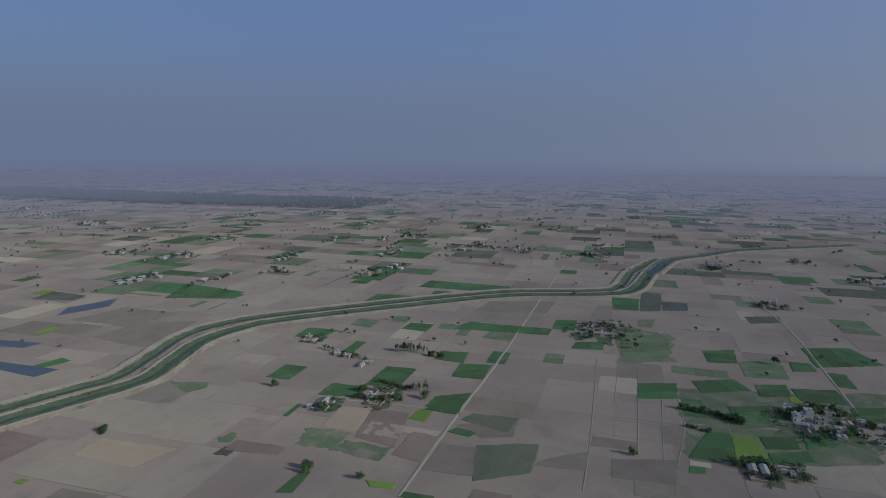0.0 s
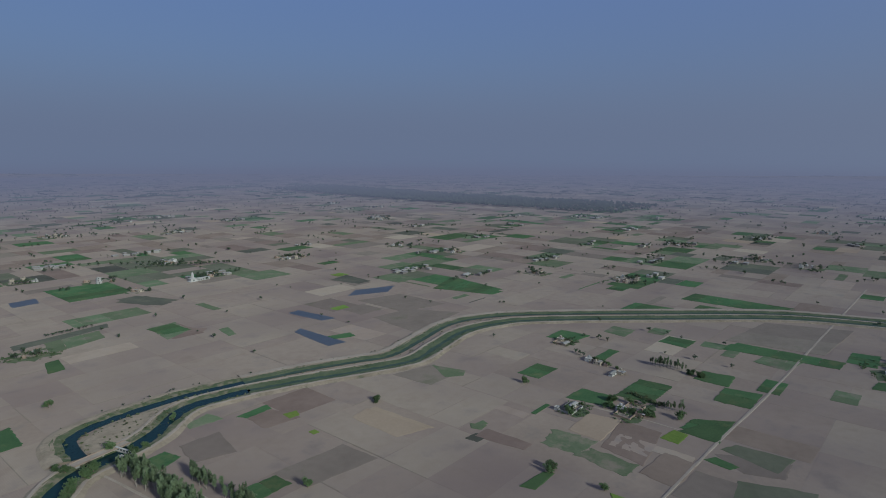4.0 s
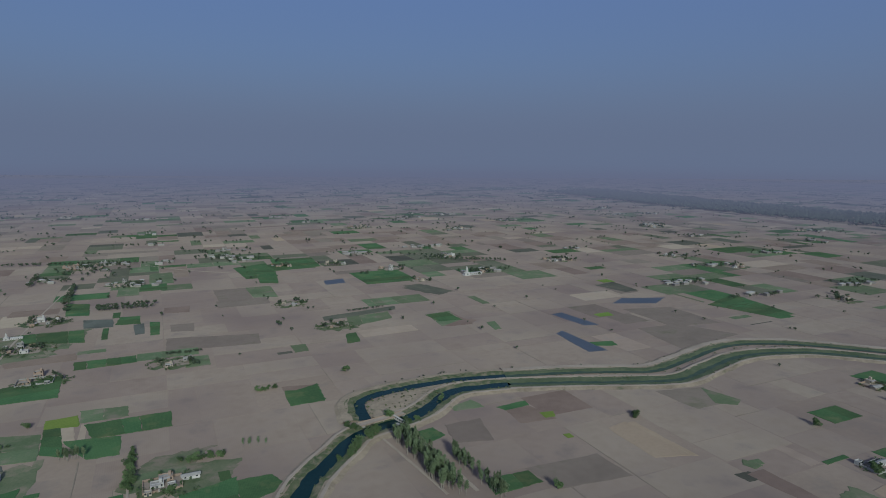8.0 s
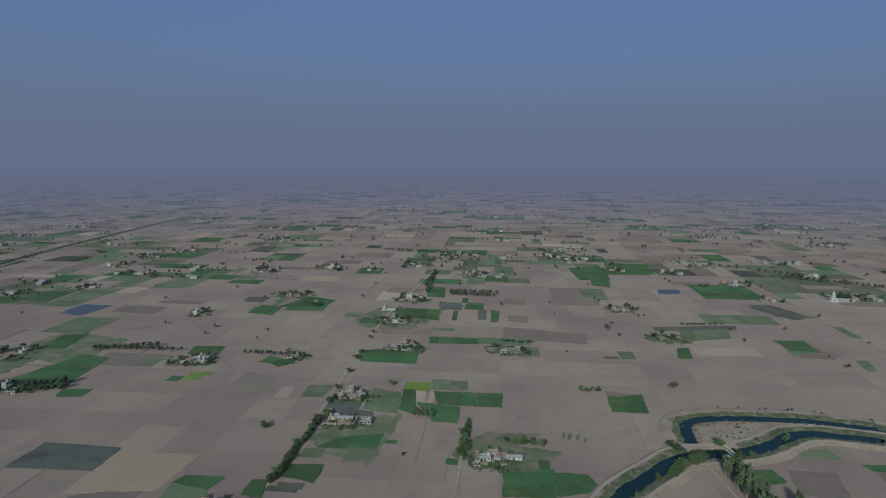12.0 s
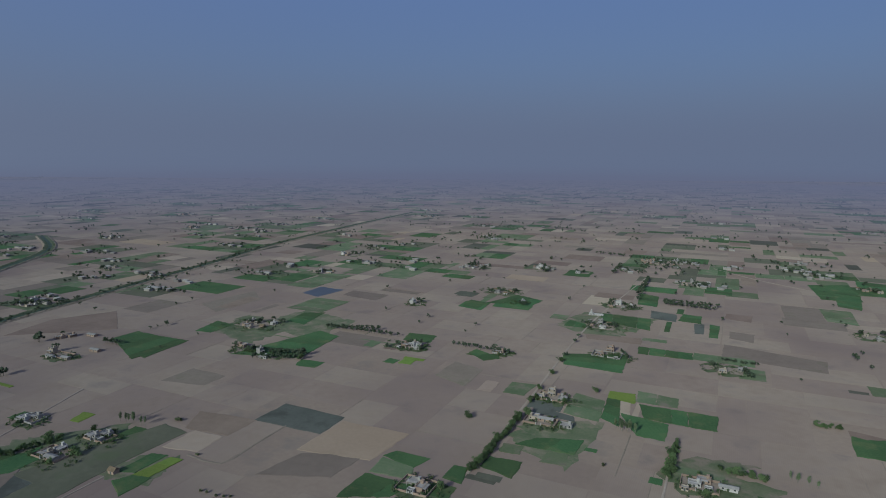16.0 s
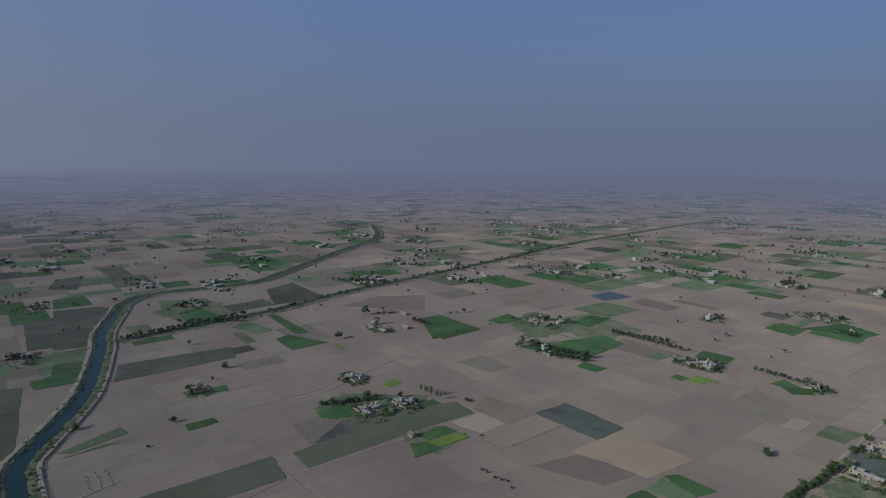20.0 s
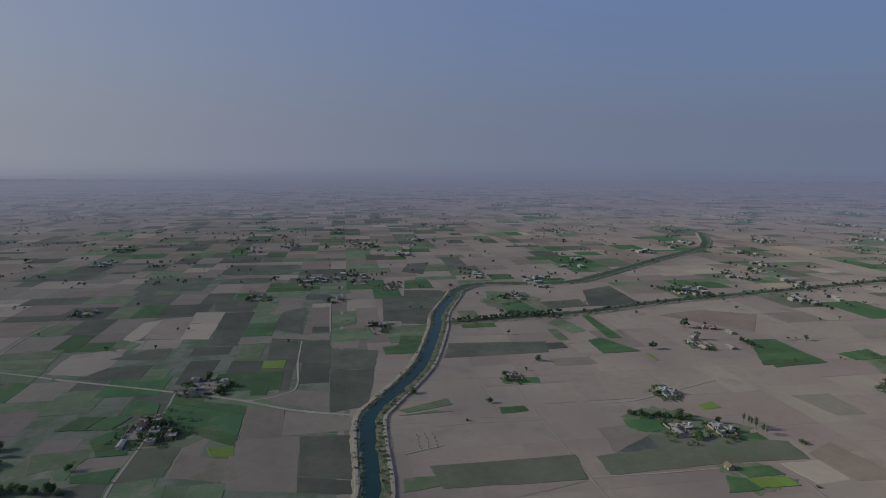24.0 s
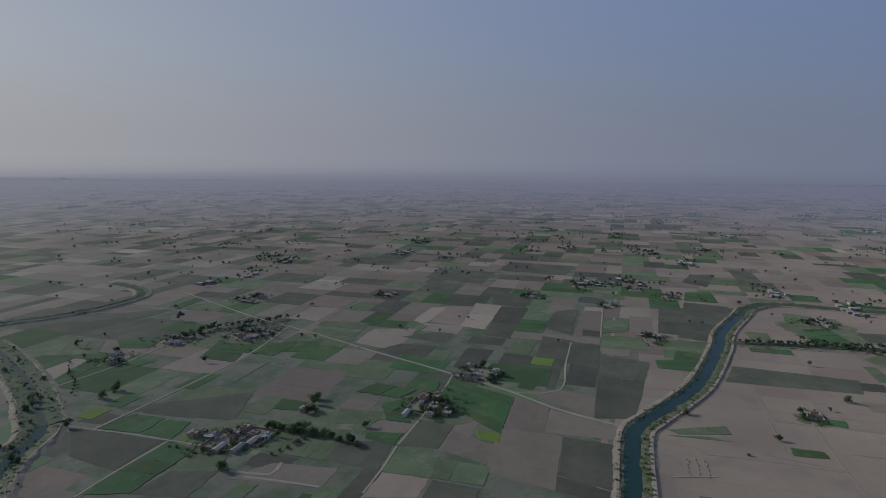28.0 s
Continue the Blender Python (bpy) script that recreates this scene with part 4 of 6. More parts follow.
# ---- roads and tracks ----
road([(311, 118), (431, 115), (544, 110), (642, 108), (1075, 100)], 3.2)
road([(-140, 338), (-140, 397), (-141, 483), (-144, 728), (-119, 1067)], 3)
road([(161, 400), (160, 373), (163, 337), (165, 302)], 3.4)
road([(-26, 338), (-25, 367), (-25, 392)], 2)
road([(-22, 1195), (48, 1114), (115, 1060)], 3)
bund([(-55, 440), (-55, 376)])
bund([(-23, 339), (-25, 376)])
road([(136, 392), (142, 346), (147, 306)], 2.4)
road([(-462, 186), (-456, 228), (-491, 327)], 2)
road([(-393, 37), (-402, 65)], 2.4)

road([(-396, -465), (-456, -457), (-535, -456), (-651, -442)], 2.6)
road([(-339, -365), (-415, -360), (-525, -358), (-627, -373)], 3.0)
road([(-746, -617), (-653, -437), (-628, -371), (-588, -277), (-580, -262)], 3.8)
road([(-263, -302), (-296, -302), (-339, -300)], 3.0)
road([(-338, -388), (-339, -362), (-341, -332), (-341, -301), (-341, -273)], 3.0)
road([(-317, -142), (-350, -142), (-381, -144)], 2.8)
road([(-317, -234), (-320, -207), (-336, -208)], 4.0)
road([(-313, -221), (-315, -196), (-316, -170)], 4.0)
road([(-654, -628), (-652, -534)], 2.0)
road([(-663, -346), (-735, -349), (-800, -337)], 2.4)
road([(-580, -260), (-572, -242), (-535, -153), (-504, -84), (-480, -46), (-460, 10)], 4.0)
road([(-383, -144), (-427, -143), (-482, -142), (-529, -145)], 3.0)
bund([(-366, -83), (-405, -77), (-491, -81)])
road([(-503, -81), (-521, -46), (-596, -48), (-666, -49)], 2.4)
road([(-697, -19), (-850, -22)], 2.4)
bund([(-433, -48), (-478, -48)])
bund([(-355, -32), (-430, -34), (-428, 5)])
bund([(-667, -213), (-781, -221), (-808, -154)])
bund([(-432, 63), (-434, 96), (-432, 144)])
bund([(-514, 146), (-464, 146), (-404, 148), (-315, 151)])
bund([(-519, 115), (-456, 115)])
road([(-345, 152), (-343, 192), (-343, 237)], 1.8)
bund([(-329, 95), (-335, 120), (-342, 146)], 1.2)
bund([(-319, 281), (-290, 281), (-289, 313), (-289, 345)], 1.2)
bund([(-444, 100), (-434, 146)])
road([(933, -171), (759, -184), (597, -182), (513, -180)], 2.8)
bund([(518, -48), (458, -49), (391, -39), (359, -37)])
bund([(596, 20), (431, 16), (350, 16)])
bund([(609, -18), (405, -16)])
bund([(523, -36), (399, -32)])
bund([(456, 17), (458, -49)])
bund([(615, 0), (486, 1)])
bund([(482, -81), (424, -78), (372, -79)])
road([(429, 208), (433, 163), (431, 115)], 2.0)

# ---- fields ----
field("green", 681, 851, 717, 872)
field("lime", 630, 754, 652, 774)
field("dull", 636, 516, 667, 526)
field("dark", 633, 490, 669, 492)
field("dull", 854, 473, 893, 484)
field("green", 799, 418, 869, 420)
field("green", 830, 366, 869, 391)
field("grey", 779, 303, 836, 313)
field("green", 768, 226, 821, 254)
field("dull", 655, 239, 680, 258)
field("dull", 626, 159, 653, 171)
field("dull", 645, 175, 664, 197)
field("green", 537, 252, 573, 263)
field("dull", 1126, 135, 1186, 148)
field("green", 1005, 73, 1036, 100)
field("dull", 953, -79, 1004, -45)
field("dull", 864, -176, 892, -146)
field("dull", 866, -209, 879, -175)
field("dull", 769, -277, 829, -240)
field("dull", 912, -273, 952, -242)
field("lime", 534, -144, 547, -136)
field("dull", 507, -164, 532, -127)
field("pale", 401, -61, 408, -48)
field("grey", 355, -47, 375, -14)
field("grey", 428, -48, 459, -33)
field("brown", 410, -16, 424, 15)
field("grey", 345, 82, 382, 114)
field("brown", 318, 56, 332, 79)
field("green", 311, 98, 317, 118)
field("green", 388, 236, 411, 240)
field("pale", 380, 145, 400, 172)
field("pale", 389, 119, 399, 145)
field("lime", 256, 337, 261, 343)
field("pale", 376, 239, 386, 267)
field("green", 454, 274, 488, 296)
field("pale", 512, -18, 549, 14)
field("green", 551, 102, 585, 120)
field("dull", 568, 50, 596, 69)
field("green", 482, -66, 516, -51)
field("green", 582, -198, 620, -182)
field("grey", -546, 592, -537, 638)
field("brown", -465, 789, -400, 794)
field("dull", -611, 741, -563, 852)
field("dull", -487, 524, -429, 526)
field("dull", -357, 554, -290, 556)
field("lime", -285, 518, -263, 524)
field("dull", -310, 799, -298, 846)
field("dark", -357, 803, -325, 826)
field("green", -465, 937, -441, 971)
field("green", -429, 912, -383, 932)
field("dull", -462, 1000, -450, 1040)
field("green", -388, 277, -376, 296)
field("tan", -317, 281, -289, 342)
field("green", -156, 306, -139, 320)
field("dark", -140, 333, -120, 339)
field("dark", -603, -76, -524, -51)
field("dark", -607, -112, -561, -82)
field("dark", -614, -152, -551, -124)
field("lime", -604, -81, -581, -60)
field("green", -542, -83, -515, -69)
field("dark", -608, -44, -537, -17)
field("grey", -823, -48, -694, -21)
field("pale", -839, -45, -817, -22)
field("green", -725, -115, -693, -92)
field("pale", -722, -105, -698, -85)
field("grey", -691, -116, -664, -20)
field("dark", -722, -40, -698, -20)
field("dull", -870, -122, -802, -92)
field("green", -918, -156, -886, -127)
field("grey", -808, 13, -717, 40)
field("grey", -662, -17, -634, 12)
field("grey", -682, 14, -652, 47)
field("dark", -1025, -91, -988, -50)
field("dull", -996, -55, -955, 7)
field("dull", -934, -52, -899, 6)
field("dull", -674, 230, -629, 242)
field("grey", -571, 198, -549, 241)
field("dark", -622, 203, -601, 231)
field("lime", -573, 302, -550, 306)
field("dull", -773, 141, -718, 165)
field("dark", -1207, 184, -1089, 221)
field("dull", -1008, 112, -983, 181)
field("grey", -267, -339, -253, -298)
field("dull", -309, -220, -278, -207)
field("lime", -362, -294, -342, -288)
field("dull", -435, -280, -399, -261)
field("green", -399, -393, -377, -377)
field("lime", -371, -396, -353, -381)
field("dark", -365, -387, -348, -356)
field("grey", -514, -483, -475, -467)
field("dark", -611, -714, -523, -503)
field("green", -717, -572, -664, -555)
field("brown", -673, -527, -611, -474)
field("dark", -1119, -513, -1051, -413)
field("green", -748, -116, -693, -84)
field("dull", -661, -110, -607, -86)
field("dull", -595, -184, -564, -164)
field("dark", -345, -154, -302, -139)
field("dull", -318, -169, -300, -154)
field("dark", -344, -107, -318, -76)
field("dull", -372, -112, -347, -75)
field("grey", -450, -213, -422, -186)
field("dark", -345, -231, -327, -200)
field("green", -523, 150, -510, 171)
field("green", -465, -366, -427, -348)
field("dark", -511, -326, -434, -324)
field("dull", 576, -96, 595, -48)
field("dull", -546, -240, -496, -200)
field("dull", 670, 596, 674, 656)
field("dull", -519, 629, -464, 695)
field("dull", -693, 844, -659, 865)
field("green", -488, 264, -477, 277)
field("dull", -394, -242, -347, -184)
field("green", -566, -375, -528, -331)
field("dull", -607, -350, -574, -278)
field("green", -606, -508, -571, -459)
field("green", -475, 938, -433, 969)
field("green", -425, 910, -378, 939)
field("dull", -451, 968, -449, 1030)
field("green", -250, 1014, -208, 1066)
field("grey", -464, 774, -403, 793)
field("dull", -586, 819, -581, 870)
field("dull", -306, 770, -297, 826)
field("green", -282, 757, -230, 780)
field("dark", -351, 796, -326, 822)
field("dull", -196, 733, -175, 755)
field("green", -362, 571, -362, 605)
field("dull", -343, 536, -331, 555)
field("brown", -320, 536, -305, 555)
field("lime", -283, 504, -270, 524)
field("green", -297, 500, -285, 512)
field("pale", -188, 473, -176, 498)
field("dull", -133, 376, -119, 389)
field("dull", -103, 374, -87, 391)
field("dark", -135, 337, -118, 344)
field("brown", -135, 399, -118, 421)
field("pale", -59, 473, -55, 503)
field("green", -35, 377, -27, 385)
field("green", -80, 402, -72, 407)
field("green", 26, 377, 33, 389)
field("dark", 22, 336, 42, 343)
field("dull", -23, 395, 8, 407)
field("dull", -25, 641, 31, 664)
field("dull", -79, 686, -54, 697)
field("dull", -108, 714, -89, 722)
field("brown", -170, 876, -117, 907)
field("green", -55, 825, -47, 852)
field("dull", -56, 949, -29, 998)
field("green", -28, 971, 9, 1018)
field("green", -15, 1138, -1, 1203)
field("dull", -15, 1018, 19, 1109)
field("dull", 118, 606, 134, 630)
field("dark", 102, 606, 117, 613)
field("dull", 17, 603, 39, 635)
field("green", 287, 889, 372, 987)
field("dull", 390, 709, 401, 755)
field("dull", 247, 755, 334, 797)
field("green", -723, 134, -692, 175)
field("grey", 498, 553, 535, 592)

quad_field("pond", (449, 569), (467, 565), (460, 629), (443, 627))
quad_field("pond", (392, 488), (413, 484), (412, 561), (399, 554))
quad_field("pond", (606, 618), (642, 639), (584, 660), (552, 641))
quad_field("grey", (602, 682), (634, 683), (631, 740), (610, 753))
quad_field("green", (690, 495), (714, 494), (739, 595), (668, 579))
quad_field("lime", (492, 593), (512, 592), (515, 606), (492, 605))
quad_field("green", (412, 501), (434, 493), (438, 507), (413, 513))
quad_field("orange", (292, 290), (316, 283), (312, 342), (293, 338))
quad_field("green", (430, 114), (463, 117), (453, 133), (431, 142))
quad_field("green", (297, 179), (320, 180), (318, 186), (294, 188))
quad_field("lime", (316, 138), (318, 125), (323, 124), (322, 143))
quad_field("dull", (338, 259), (340, 252), (348, 253), (343, 264))
quad_field("green", (847, 153), (867, 140), (885, 226), (847, 233))
quad_field("grey", (693, 92), (812, 83), (784, 167), (681, 182))
quad_field("green", (656, 74), (681, 73), (680, 170), (650, 174))
quad_field("dull", (621, 111), (653, 104), (652, 138), (626, 139))
quad_field("green", (682, 48), (725, 49), (722, 73), (683, 73))
quad_field("grey", (719, 37), (720, 10), (808, 11), (808, 28))
quad_field("green", (793, 10), (797, -21), (861, -23), (859, 12))
quad_field("dark", (795, -23), (804, -48), (906, -53), (908, -27))
quad_field("wet", (808, -51), (815, -81), (858, -83), (857, -51))
quad_field("dull", (721, -20), (723, -34), (760, -40), (753, -20))
quad_field("dull", (604, -4), (625, -48), (682, -51), (670, -1))
quad_field("green", (618, 46), (623, 15), (650, 15), (640, 44))
quad_field("green", (617, -83), (621, -109), (664, -112), (652, -81))
quad_field("dull", (585, -111), (590, -147), (651, -150), (626, -110))
quad_field("green", (614, -155), (620, -176), (642, -175), (642, -158))
quad_field("green", (632, -179), (658, -243), (707, -226), (692, -180))
quad_field("dark", (777, -147), (792, -183), (821, -185), (808, -145))
quad_field("green", (533, -69), (551, -109), (575, -99), (559, -63))
quad_field("green", (539, -114), (547, -139), (574, -140), (566, -115))
quad_field("green", (540, -144), (542, -178), (573, -178), (566, -143))
quad_field("green", (504, -17), (514, -48), (549, -50), (539, -18))
quad_field("green", (484, -87), (484, -111), (520, -117), (509, -85))
quad_field("green", (412, -48), (415, -77), (458, -80), (456, -65))
quad_field("lime", (413, -78), (415, -100), (457, -96), (454, -80))
quad_field("green", (440, -100), (447, -122), (467, -123), (458, -99))
quad_field("green", (418, -100), (430, -127), (445, -126), (434, -100))
quad_field("green", (448, -127), (458, -147), (483, -149), (477, -129))
quad_field("green", (507, -173), (514, -194), (544, -205), (535, -178))
quad_field("green", (391, -47), (393, -56), (401, -57), (399, -48))
quad_field("grey", (371, 0), (372, -38), (407, -42), (394, 0))
quad_field("grey", (371, 48), (373, 17), (401, 15), (378, 45))
quad_field("olive", (341, 81), (361, 49), (401, 49), (386, 90))
quad_field("grey", (398, 89), (407, 68), (430, 69), (413, 112))
quad_field("brown", (329, 249), (334, 212), (345, 212), (344, 249))
quad_field("dark", (323, 242), (334, 242), (333, 251), (322, 252))
quad_field("green", (433, 114), (474, 115), (459, 141), (437, 143))
quad_field("lime", (411, 135), (429, 135), (430, 145), (412, 148))
quad_field("green", (438, 200), (460, 204), (459, 234), (433, 234))
quad_field("green", (467, 177), (513, 176), (512, 205), (463, 206))
quad_field("green", (506, 113), (544, 113), (540, 142), (505, 141))
quad_field("green", (543, 141), (573, 143), (569, 169), (545, 169))
quad_field("green", (627, 205), (657, 205), (656, 233), (630, 235))
quad_field("green", (656, 111), (671, 114), (672, 174), (648, 175))
quad_field("dull", (623, 113), (642, 108), (646, 138), (628, 141))
quad_field("green", (573, 304), (602, 300), (601, 334), (567, 333))
quad_field("dull", (623, 270), (654, 271), (654, 296), (627, 295))
quad_field("green", (756, 277), (780, 273), (777, 324), (723, 325))
quad_field("green", (838, 180), (880, 155), (884, 281), (837, 284))
quad_field("green", (397, 98), (404, 94), (408, 109), (400, 114))
quad_field("olive", (411, 73), (438, 69), (435, 104), (422, 110))
quad_field("green", (89, 475), (116, 475), (117, 499), (90, 508))
quad_field("brown", (90, 508), (116, 502), (117, 512), (90, 518))
quad_field("green", (139, 963), (165, 951), (178, 1052), (147, 1066))
quad_field("green", (185, 1122), (256, 1079), (261, 1158), (190, 1178))
quad_field("grey", (211, 284), (262, 278), (260, 310), (206, 314))
quad_field("orange", (306, 293), (320, 280), (318, 339), (294, 338))
quad_field("green", (241, 397), (262, 398), (264, 407), (237, 405))
quad_field("brown", (239, 372), (268, 368), (262, 398), (241, 397))
quad_field("lime", (261, 372), (269, 372), (273, 380), (262, 382))
quad_field("green", (161, 371), (178, 378), (175, 392), (163, 390))
quad_field("grey", (180, 364), (207, 357), (214, 392), (186, 392))
quad_field("dull", (204, 412), (228, 410), (225, 427), (204, 420))
quad_field("green", (172, 294), (206, 295), (206, 310), (175, 312))
quad_field("grey", (381, 337), (404, 337), (422, 368), (377, 379))
quad_field("dull", (403, 339), (417, 330), (428, 336), (419, 368))
quad_field("dull", (341, 256), (351, 254), (353, 260), (341, 261))
quad_field("grey", (542, 527), (607, 511), (610, 595), (544, 610))
quad_field("grey", (487, 457), (586, 469), (556, 529), (499, 533))
quad_field("green", (692, 502), (727, 503), (748, 614), (665, 584))
quad_field("dark", (615, 688), (641, 690), (647, 754), (605, 743))
quad_field("green", (300, 654), (329, 649), (327, 689), (297, 688))
quad_field("brown", (300, 631), (332, 629), (331, 654), (300, 654))
quad_field("dark", (346, 797), (389, 793), (362, 861), (334, 858))
quad_field("green", (-25, 639), (-26, 660), (-79, 661), (-77, 636))
quad_field("brown", (-135, 666), (-78, 670), (-81, 692), (-140, 684))
quad_field("green", (-135, 746), (-76, 729), (-81, 781), (-141, 785))
quad_field("green", (-137, 571), (-82, 569), (-84, 627), (-146, 602))
quad_field("green", (-50, 474), (2, 473), (2, 502), (-57, 501))
quad_field("lime", (-82, 504), (-61, 501), (-63, 522), (-84, 520))
quad_field("green", (-80, 461), (-65, 451), (-72, 503), (-83, 504))
quad_field("green", (-51, 442), (-32, 441), (-32, 471), (-68, 477))
quad_field("pale", (-69, 475), (-61, 474), (-64, 502), (-74, 503))
quad_field("dull", (-109, 458), (-80, 453), (-83, 496), (-109, 503))
quad_field("wet", (-130, 449), (-97, 445), (-100, 454), (-133, 461))
quad_field("dull", (-60, 506), (-28, 506), (-29, 527), (-62, 531))
quad_field("green", (2, 341), (34, 344), (36, 379), (3, 370))
quad_field("green", (35, 345), (62, 356), (56, 373), (36, 374))
quad_field("dull", (116, 869), (148, 861), (150, 937), (114, 937))
quad_field("grey", (71, 860), (114, 855), (114, 937), (69, 937))
quad_field("grey", (2, 664), (92, 652), (95, 689), (3, 709))
quad_field("green", (149, 1054), (248, 1059), (257, 1143), (123, 1103))
quad_field("green", (-50, 790), (-24, 786), (-25, 824), (-47, 826))
quad_field("green", (-13, 729), (-4, 730), (-3, 784), (-14, 788))
quad_field("wet", (-28, 739), (-19, 741), (-20, 785), (-31, 783))
quad_field("wet", (-82, 789), (-52, 783), (-54, 819), (-85, 828))
quad_field("grey", (8, 736), (31, 729), (33, 763), (8, 766))
quad_field("green", (-61, 732), (-55, 732), (-56, 779), (-62, 779))
quad_field("green", (-107, 857), (-81, 850), (-86, 917), (-113, 927))
quad_field("brown", (2, 826), (31, 821), (33, 853), (3, 854))
quad_field("orange", (-205, 327), (-200, 372), (-255, 370), (-258, 318))
quad_field("green", (-139, 326), (-143, 345), (-152, 345), (-152, 328))
quad_field("green", (-113, 345), (-114, 368), (-135, 366), (-136, 352))
quad_field("green", (-85, 392), (-83, 417), (-114, 407), (-126, 391))
quad_field("wet", (-112, 459), (-113, 477), (-139, 474), (-138, 457))
quad_field("green", (-367, 455), (-347, 457), (-347, 474), (-373, 471))
quad_field("green", (-284, 576), (-288, 602), (-320, 599), (-315, 573))
quad_field("green", (-200, 557), (-202, 568), (-228, 569), (-234, 558))
quad_field("green", (-286, 731), (-289, 775), (-323, 771), (-322, 738))
quad_field("pond", (-522, 700), (-514, 754), (-557, 756), (-556, 711))
quad_field("grey", (-437, 716), (-437, 754), (-499, 756), (-496, 726))
quad_field("green", (90, 474), (117, 477), (119, 513), (92, 502))
quad_field("green", (176, 614), (190, 616), (196, 650), (184, 648))
quad_field("dark", (176, 711), (273, 729), (277, 746), (178, 730))
quad_field("dull", (196, 674), (254, 691), (260, 723), (204, 716))
quad_field("dark", (359, 782), (376, 789), (370, 852), (327, 844))
quad_field("dull", (294, 633), (326, 649), (332, 693), (301, 690))
quad_field("brown", (330, 630), (345, 642), (329, 655), (332, 693))
quad_field("dull", (344, 596), (353, 597), (362, 628), (350, 627))
quad_field("pond", (229, 911), (260, 915), (265, 946), (233, 942))
quad_field("green", (202, 1060), (259, 1067), (265, 1168), (200, 1160))
quad_field("green", (124, 1002), (175, 1008), (174, 1133), (116, 1108))
quad_field("wet", (-258, 345), (-258, 376), (-315, 378), (-316, 343))
quad_field("brown", (-316, 313), (-315, 343), (-366, 337), (-353, 310))
quad_field("olive", (-351, 213), (-346, 305), (-372, 308), (-397, 214))
quad_field("lime", (-317, 248), (-316, 274), (-326, 273), (-329, 246))
quad_field("green", (-330, 249), (-330, 274), (-342, 271), (-342, 245))
quad_field("green", (-315, 226), (-315, 248), (-328, 247), (-334, 236))
quad_field("pale", (-316, 287), (-318, 311), (-343, 309), (-343, 281))
quad_field("grey", (-216, 298), (-211, 332), (-252, 315), (-260, 280))
quad_field("wet", (-376, 199), (-375, 224), (-395, 220), (-398, 208))
quad_field("green", (-403, 210), (-400, 223), (-417, 235), (-430, 226))
quad_field("lime", (-432, 282), (-434, 297), (-446, 296), (-441, 282))
quad_field("green", (-514, 407), (-520, 468), (-596, 464), (-595, 432))
quad_field("green", (-522, 501), (-522, 537), (-552, 542), (-543, 498))
quad_field("green", (-449, 574), (-459, 631), (-483, 619), (-478, 579))
quad_field("green", (-377, 474), (-384, 552), (-416, 561), (-447, 453))
quad_field("brown", (-583, 595), (-585, 655), (-609, 658), (-604, 591))
quad_field("green", (-171, 294), (-164, 311), (-199, 312), (-200, 280))
quad_field("green", (-175, 331), (-170, 346), (-195, 346), (-200, 337))
quad_field("dull", (-170, 317), (-175, 331), (-199, 334), (-197, 315))
quad_field("dark", (-591, 205), (-628, 213), (-636, 108), (-588, 96))
quad_field("dull", (-653, 253), (-661, 274), (-724, 263), (-699, 240))
quad_field("green", (-630, 287), (-628, 303), (-730, 304), (-734, 295))
quad_field("green", (-579, 259), (-580, 302), (-632, 279), (-625, 261))
quad_field("green", (-730, 203), (-749, 249), (-818, 239), (-806, 210))
quad_field("dull", (-828, 196), (-821, 221), (-875, 236), (-885, 205))
quad_field("dark", (-774, 323), (-770, 399), (-897, 406), (-870, 352))
quad_field("dark", (-769, 266), (-774, 323), (-815, 324), (-806, 266))
quad_field("brown", (-628, 465), (-701, 519), (-734, 458), (-716, 393))
quad_field("green", (-522, 399), (-521, 465), (-599, 468), (-600, 438))
quad_field("olive", (-345, 164), (-349, 239), (-376, 243), (-371, 165))
quad_field("green", (-400, 214), (-402, 241), (-418, 244), (-413, 205))
quad_field("grey", (-373, 179), (-399, 220), (-414, 208), (-411, 182))
quad_field("green", (-448, 119), (-450, 141), (-460, 140), (-460, 120))
quad_field("dull", (-456, 47), (-458, 81), (-462, 67), (-456, 39))
quad_field("dark", (-723, 65), (-716, 97), (-899, 142), (-910, 86))
quad_field("dull", (-672, 59), (-668, 87), (-705, 97), (-717, 64))
quad_field("green", (-642, 55), (-634, 79), (-663, 86), (-672, 59))
quad_field("green", (-920, 87), (-919, 132), (-994, 130), (-979, 93))
quad_field("grey", (-201, 476), (-202, 521), (-234, 532), (-235, 490))
quad_field("green", (-210, 546), (-197, 561), (-230, 577), (-233, 564))
quad_field("dull", (-148, 479), (-145, 506), (-166, 504), (-166, 478))
quad_field("green", (-293, 736), (-294, 773), (-320, 779), (-319, 744))
quad_field("green", (-234, 780), (-229, 818), (-272, 837), (-294, 773))
quad_field("green", (-145, 708), (-148, 723), (-170, 735), (-171, 706))
quad_field("olive", (-386, -116), (-427, -115), (-427, -144), (-381, -146))
quad_field("grey", (-373, -77), (-402, -79), (-415, -113), (-386, -114))
quad_field("dark", (-365, 4), (-427, 6), (-430, -35), (-375, -32))
quad_field("dark", (-347, 3), (-362, 4), (-372, -32), (-355, -32))
quad_field("grey", (-365, -77), (-355, -32), (-430, -35), (-431, -81))
quad_field("grey", (-430, -77), (-433, -48), (-480, -50), (-492, -81))
quad_field("grey", (-433, -48), (-437, 5), (-457, 7), (-477, -48))
quad_field("lime", (-410, -92), (-407, -77), (-421, -79), (-423, -97))
quad_field("green", (-421, -79), (-492, -81), (-520, -145), (-468, -141))
